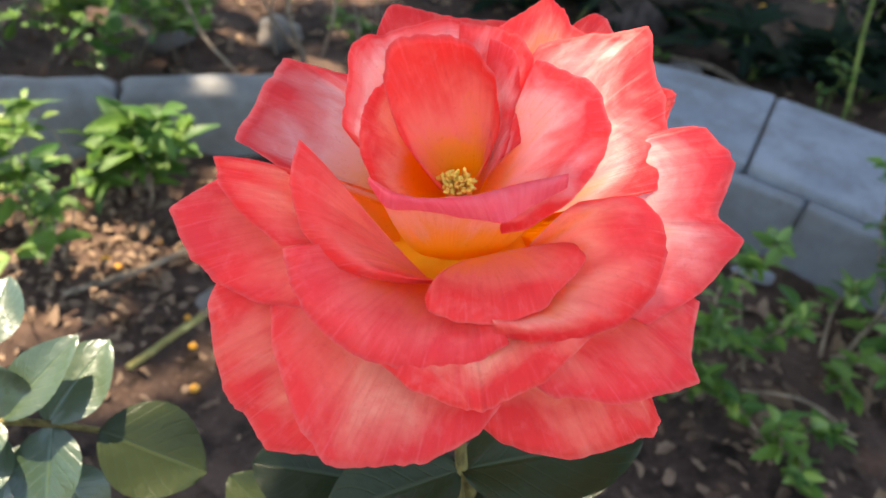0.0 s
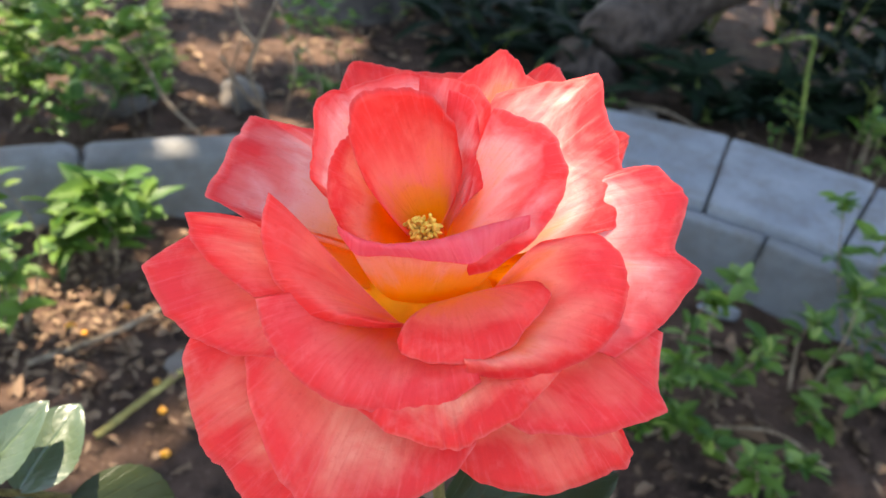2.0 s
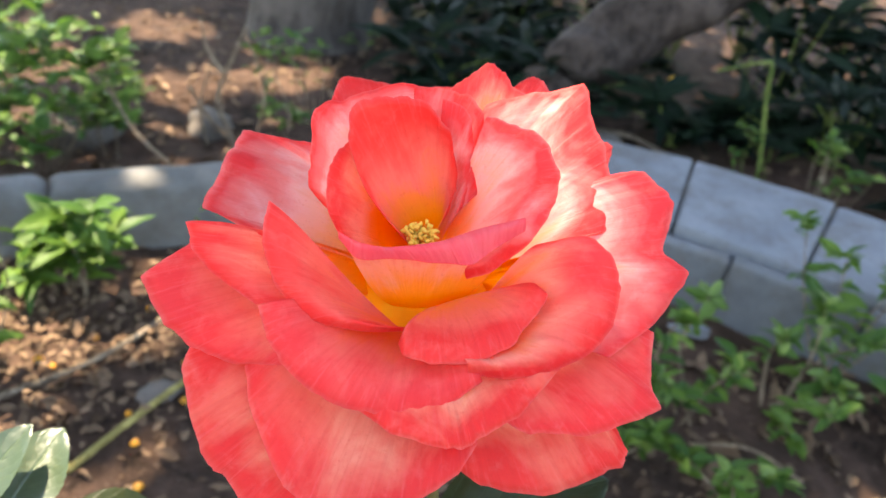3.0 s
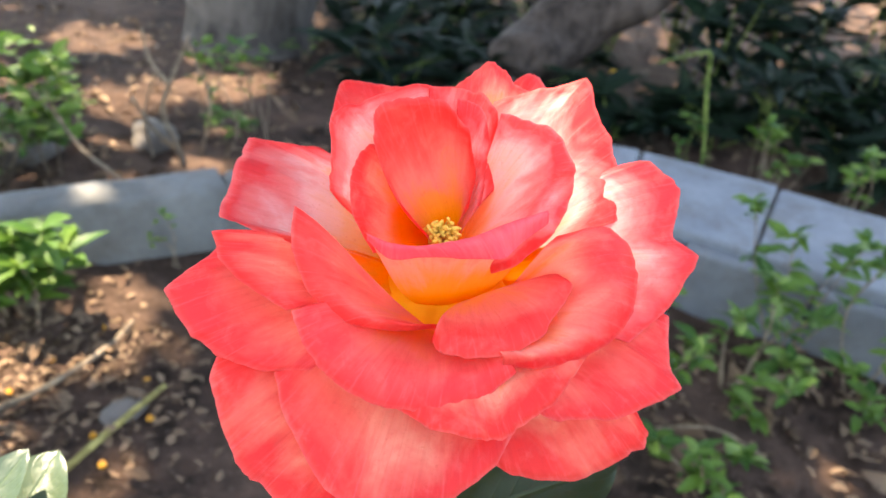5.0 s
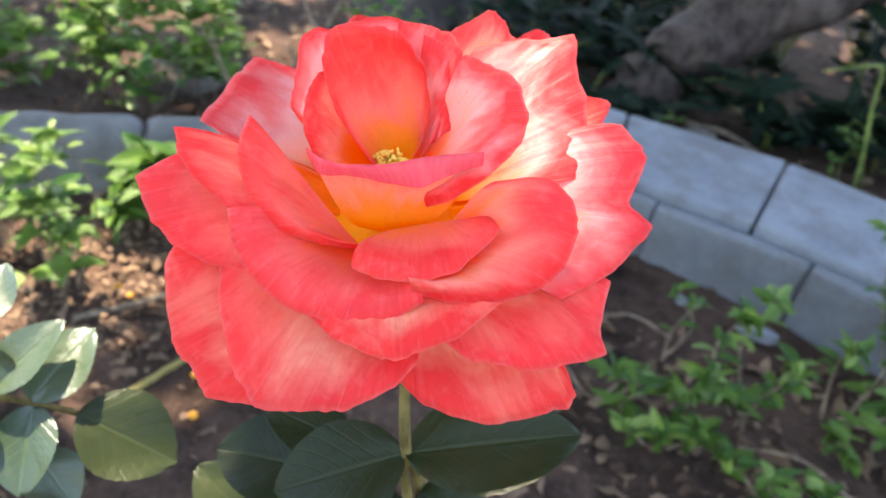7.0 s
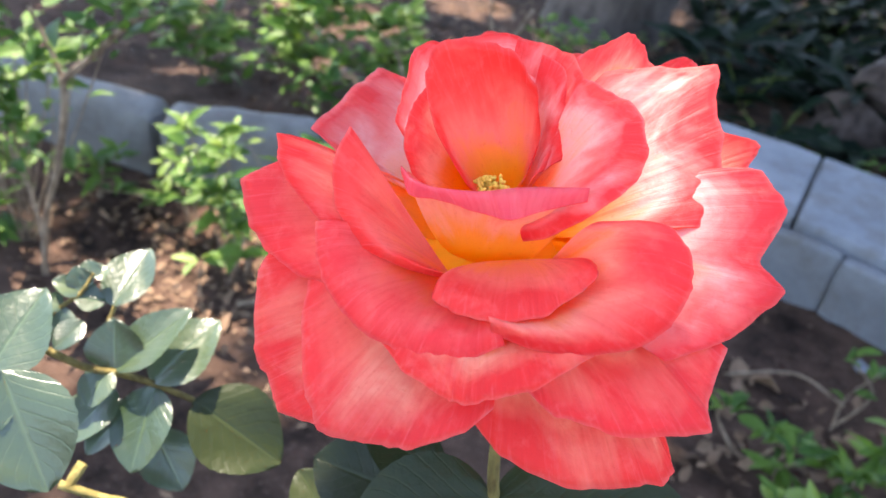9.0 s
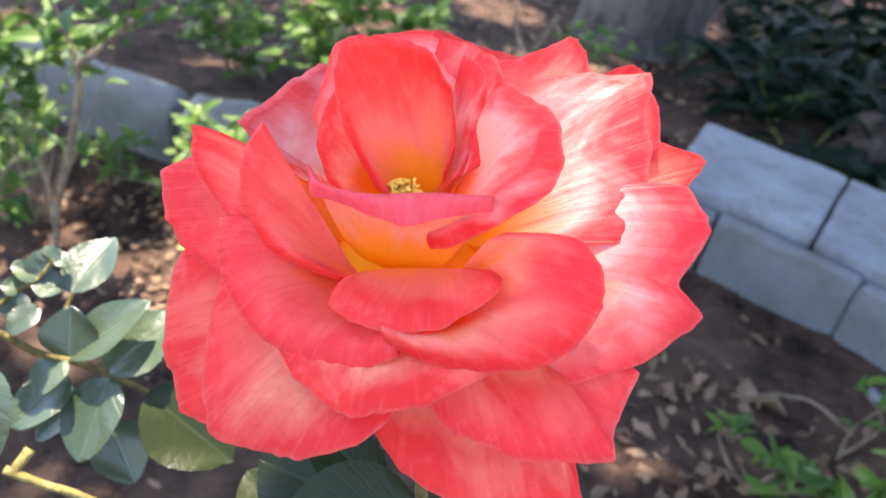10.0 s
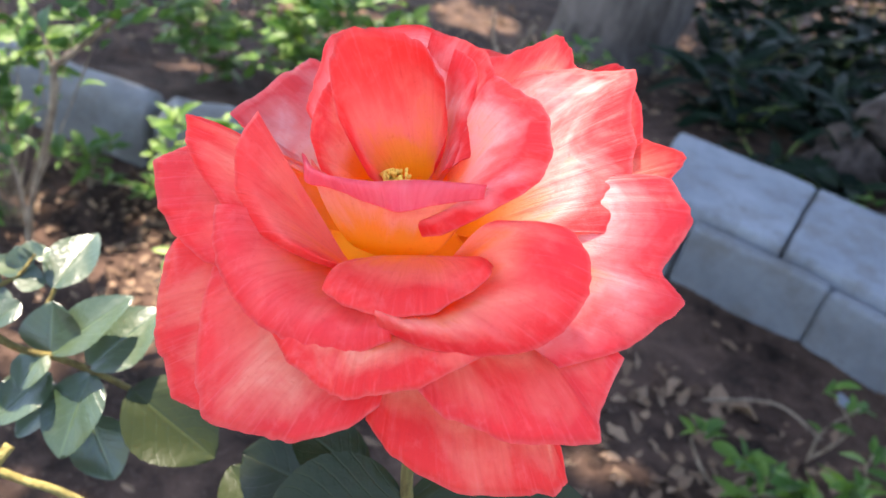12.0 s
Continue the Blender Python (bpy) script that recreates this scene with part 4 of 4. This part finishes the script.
shrub("bed_plant", W5, "plant", (-0.21, 1.0, 0.0), [(-0.235, 0.99, 0.05), (-0.22, 1.0, 0.08)], "lime", 5, 2, 0.02, 0.0012, seed=35, group="plants in the bed", scale=0.6)
# sparse sprigs on the far soil
for k, (x, y, z, n) in enumerate([(-0.454, 1.4, 0.09, 5), (-0.232, 1.45, 0.16, 4), (-0.153, 1.45, 0.17, 4), (-0.2, 1.4, 0.05, 4), (0.36, 1.46, 0.06, 4), (-0.1, 1.9, 0.06, 3), (0.78, 1.3, 0.15, 6), (0.9, 1.2, 0.16, 6), (0.85, 1.35, 0.1, 5)]):
    shrub("sprig", "low sprig of fresh green leaves on shaded soil", "sprig", (x, y + 0.02, 0), spread_tips(rng, (x, y, z), 0.035, 0.03, 0.025, n), "shrub", 6, 3, 0.02, 0.0014, seed=50 + k, group="sprigs on the soil", scale=0.9, second="lime")
# dark undergrowth; clumps from (0.12, 1.8) on are added to darken the soil
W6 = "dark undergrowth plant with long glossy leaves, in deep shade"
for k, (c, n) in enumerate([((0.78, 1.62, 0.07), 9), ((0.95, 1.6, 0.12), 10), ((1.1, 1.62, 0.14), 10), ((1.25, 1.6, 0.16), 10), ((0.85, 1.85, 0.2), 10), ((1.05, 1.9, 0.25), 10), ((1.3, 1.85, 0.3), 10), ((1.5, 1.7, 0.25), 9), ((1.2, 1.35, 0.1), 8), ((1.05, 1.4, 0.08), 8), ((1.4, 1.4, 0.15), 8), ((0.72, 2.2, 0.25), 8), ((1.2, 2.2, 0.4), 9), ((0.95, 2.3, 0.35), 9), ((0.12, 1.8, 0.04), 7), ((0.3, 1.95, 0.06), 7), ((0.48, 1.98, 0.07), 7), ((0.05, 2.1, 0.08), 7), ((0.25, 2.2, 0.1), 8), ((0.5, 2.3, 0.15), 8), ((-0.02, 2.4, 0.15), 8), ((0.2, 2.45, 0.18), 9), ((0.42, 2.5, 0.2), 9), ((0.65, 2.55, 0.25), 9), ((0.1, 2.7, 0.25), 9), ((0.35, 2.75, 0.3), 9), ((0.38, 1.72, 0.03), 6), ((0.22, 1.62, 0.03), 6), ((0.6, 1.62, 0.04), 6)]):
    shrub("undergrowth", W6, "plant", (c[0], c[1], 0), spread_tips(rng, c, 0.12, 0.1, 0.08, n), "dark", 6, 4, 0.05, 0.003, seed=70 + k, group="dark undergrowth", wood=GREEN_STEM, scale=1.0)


# ---- bare twigs, rocks, litter ----
def twig_bush():
    b = root("bare_twigs", (-0.27, 1.32, 0), "dry bare twigs standing behind the kerb", "twigs")
    for pts, r in (([(-0.255, 1.3, -0.01), (-0.259, 1.3, 0.03), (-0.285, 1.3, 0.1), (-0.272, 1.3, 0.151), (-0.236, 1.3, 0.236)], 0.0055), ([(-0.272, 1.3, 0.15), (-0.3, 1.3, 0.19), (-0.31, 1.3, 0.24)], 0.0035), ([(-0.257, 1.31, 0.02), (-0.3, 1.3, 0.07), (-0.33, 1.29, 0.13)], 0.004),
                   ([(-0.31, 1.33, -0.01), (-0.32, 1.32, 0.08), (-0.3, 1.32, 0.16)], 0.003), ([(-0.43, 1.22, 0.13), (-0.36, 1.12, 0.115), (-0.27, 1.0, 0.13)], 0.0035), ([(-0.2, 1.35, -0.01), (-0.17, 1.34, 0.07), (-0.2, 1.34, 0.15)], 0.0025), ([(-0.12, 1.4, -0.01), (-0.14, 1.4, 0.09)], 0.0025),
                   ([(-0.24, 1.36, -0.01), (-0.22, 1.36, 0.1), (-0.25, 1.36, 0.2)], 0.003), ([(-0.43, 1.22, 0.13), (-0.5, 1.3, 0.12), (-0.56, 1.36, 0.0)], 0.004)):
        bm = bmesh.new()
        tube(bm, pts, [r, r * 0.5], 7, 16, 0.25)
        rel(b, part("twig", bm, TWIG, None))


twig_bush()


def rock(at, size, label, seed, material=None, group="stones"):
    bm = bmesh.new()
    bmesh.ops.create_icosphere(bm, subdivisions=4, radius=1.0)
    off = Vector((seed * 3.1, seed * 1.7, 0))
    for v in bm.verts:
        n = v.co.copy()
        k = 1 + 0.35 * noise.noise(n * 1.3 + off) + 0.1 * noise.noise(n * 4 + off)
        v.co = Vector((n.x * size[0] * k, n.y * size[1] * k, n.z * size[2] * k))
    ob = bm_object("stone", bm, material or ROCK)
    ob.location = at
    ob.rotation_euler.z = seed
    return tagged(ob, label, "stone", group)


rock((-0.52, 1.32, 0.015), (0.075, 0.05, 0.055), "brown rough rock resting on soil behind the kerb", 1)
rock((-0.33, 1.42, 0.0), (0.05, 0.04, 0.03), "brown rough rock resting on soil behind the kerb", 2)
rock((0.15, 1.5, 0.0), (0.06, 0.04, 0.03), "brown rough rock resting on soil behind the kerb", 3)
rock((0.44, 1.55, 0.0), (0.06, 0.035, 0.03), "brown rough rock resting on soil behind the kerb", 7)
rock((-0.2, 0.7, 0.0), (0.028, 0.02, 0.01), "flat grey stone half sunk in soil", 4)
rock((0.34, 0.5, 0.0), (0.04, 0.03, 0.018), "flat grey stone half sunk in soil", 5)
rock((0.460, 0.927, 0.01), (0.028, 0.013, 0.01), "small white stone at the foot of the kerb", 6, KERB)
rock((0.36, 0.97, 0.006), (0.014, 0.008, 0.005), "small white stone at the foot of the kerb", 8, KERB)


def fallen_stalk(pts, r, material, label, category):
    bm = bmesh.new()
    tube(bm, pts, [r, r * 0.8], 8, 24, 0.15)
    return tagged(bm_object("fallen_stalk", bm, material), label, category, "fallen stalks")


fallen_stalk([(-0.25, 0.575, 0.008), (-0.21, 0.65, 0.012), (-0.165, 0.738, 0.01)], 0.0042, STRAW, "dry yellow plant stalk lying on the soil", "stalk")
fallen_stalk([(-0.36, 0.66, 0.008), (-0.29, 0.72, 0.014), (-0.245, 0.8, 0.01), (-0.23, 0.86, 0.006)], 0.0035, TWIG, "thin brown root lying on the soil", "root")
fallen_stalk([(0.42, 1.62, 0.01), (0.5, 1.58, 0.02), (0.58, 1.52, 0.006)], 0.006, TWIG, "thin brown root lying on the soil", "root")
fallen_stalk([(0.2, 0.86, 0.006), (0.28, 0.9, 0.012), (0.34, 0.88, 0.005)], 0.002, TWIG, "thin brown root lying on the soil", "root")
fallen_stalk([(0.4, 0.7, 0.01), (0.46, 0.68, 0.03), (0.52, 0.66, 0.008)], 0.002, TWIG, "thin brown root lying on the soil", "root")


def fallen_fruit(at, r, seed):
    bm = bmesh.new()
    bmesh.ops.create_uvsphere(bm, u_segments=14, v_segments=9, radius=r)
    for v in bm.verts:
        v.co.z *= 0.8
        v.co *= 1 + 0.12 * noise.noise(v.co / r * 1.4 + Vector((seed, 0, 0)))
    ob = bm_object("fallen_fruit", bm, BERRY)
    ob.location = at
    return tagged(ob, "small orange fallen fruit on the soil", "fruit", "fallen fruit")


for k, (x, y, r) in enumerate([(-0.343, 0.727, 0.006), (-0.325, 0.72, 0.004), (-0.2, 0.62, 0.0045), (-0.22, 0.66, 0.004), (-0.17, 0.69, 0.0045), (-0.18, 0.57, 0.005), (-0.26, 0.85, 0.004), (0.17, 0.5, 0.005), (0.3, 0.47, 0.005), (-0.19, 0.76, 0.004), (-0.3, 0.78, 0.004)]):
    fallen_fruit((x, y, ground_height(x, y) + r * 0.6), r, k)

bloom = root("orange_flower", (0.64, 1.84, 0), "small orange flower in dark undergrowth", "flower")
bm = bmesh.new()
tube(bm, [(0.66, 1.86, -0.01), (0.65, 1.85, 0.05), (0.638, 1.83, 0.07)], [0.002, 0.0015], 6, 10)
rel(bloom, part("stem", bm, GREEN_STEM, None))
for k in range(9):
    a = k * 0.7
    bm = bmesh.new()
    add_leaf(bm, aim((0.638, 1.83, 0.072), (math.cos(a), math.sin(a), 0.4 + 0.3 * (k % 2)), (0, -0.3, 1)), 0.017, 0.011, pointed=0.0, rows=5)
    rel(bloom, part("petal", bm, BLOOM, None))


def litter():
    """Dead leaves scattered over the soil."""
    rng = random.Random(21)
    bm = bmesh.new()
    for k in range(3300):
        if k < 1300:
            x, y = rng.gauss(-0.36, 0.17), rng.gauss(0.75, 0.1)
        elif k < 2100:
            x, y = rng.uniform(-1.1, 0.2), rng.uniform(1.15, 2.2)
        elif k < 2750:
            x, y = rng.uniform(0.08, 0.75), rng.uniform(0.35, 0.9)
        else:
            x, y = rng.uniform(-0.9, 1.2), rng.uniform(0.25, 2.6)
        z = ground_height(x, y) + rng.uniform(0.001, 0.007)
        a = rng.uniform(0, 6.283)
        sz = rng.uniform(0.005, 0.018) * (1.7 if 2100 <= k < 2750 else 1) * (1.7 if y > 1.2 else 1) * (1.6 if rng.random() < 0.12 else 1)
        add_leaf(bm, aim((x, y, z), (math.cos(a), math.sin(a), rng.uniform(-0.1, 0.35)), (rng.gauss(0, 0.4), rng.gauss(0, 0.4), 1)), sz, sz * rng.uniform(0.35, 0.65), fold=rng.uniform(-0.4, 0.6), droop=rng.uniform(-0.3, 0.5), rows=4, cols=2, wave=0.15)
    tagged(bm_object("leaf_litter", bm, DRY_LEAF), "curled brown and tan dead leaves scattered over the soil", "dead leaves", kind="stuff")
    bm = bmesh.new()
    for k in range(900):
        x, y = rng.uniform(-0.9, 0.9), rng.uniform(0.2, 1.9)
        z = ground_height(x, y)
        r = rng.uniform(0.002, 0.007) if k % 9 else rng.uniform(0.007, 0.014)
        vs = bmesh.ops.create_icosphere(bm, subdivisions=1, radius=r)["verts"]
        for v in vs:
            v.co *= 1 + 0.4 * noise.noise(v.co / r + Vector((k, 0, 0)))
            v.co.z *= 0.6
            v.co += Vector((x, y, z))
    tagged(bm_object("soil_crumbs", bm, SOIL), "loose brown crumbs and clods of garden soil", "soil clods", kind="stuff")


litter()
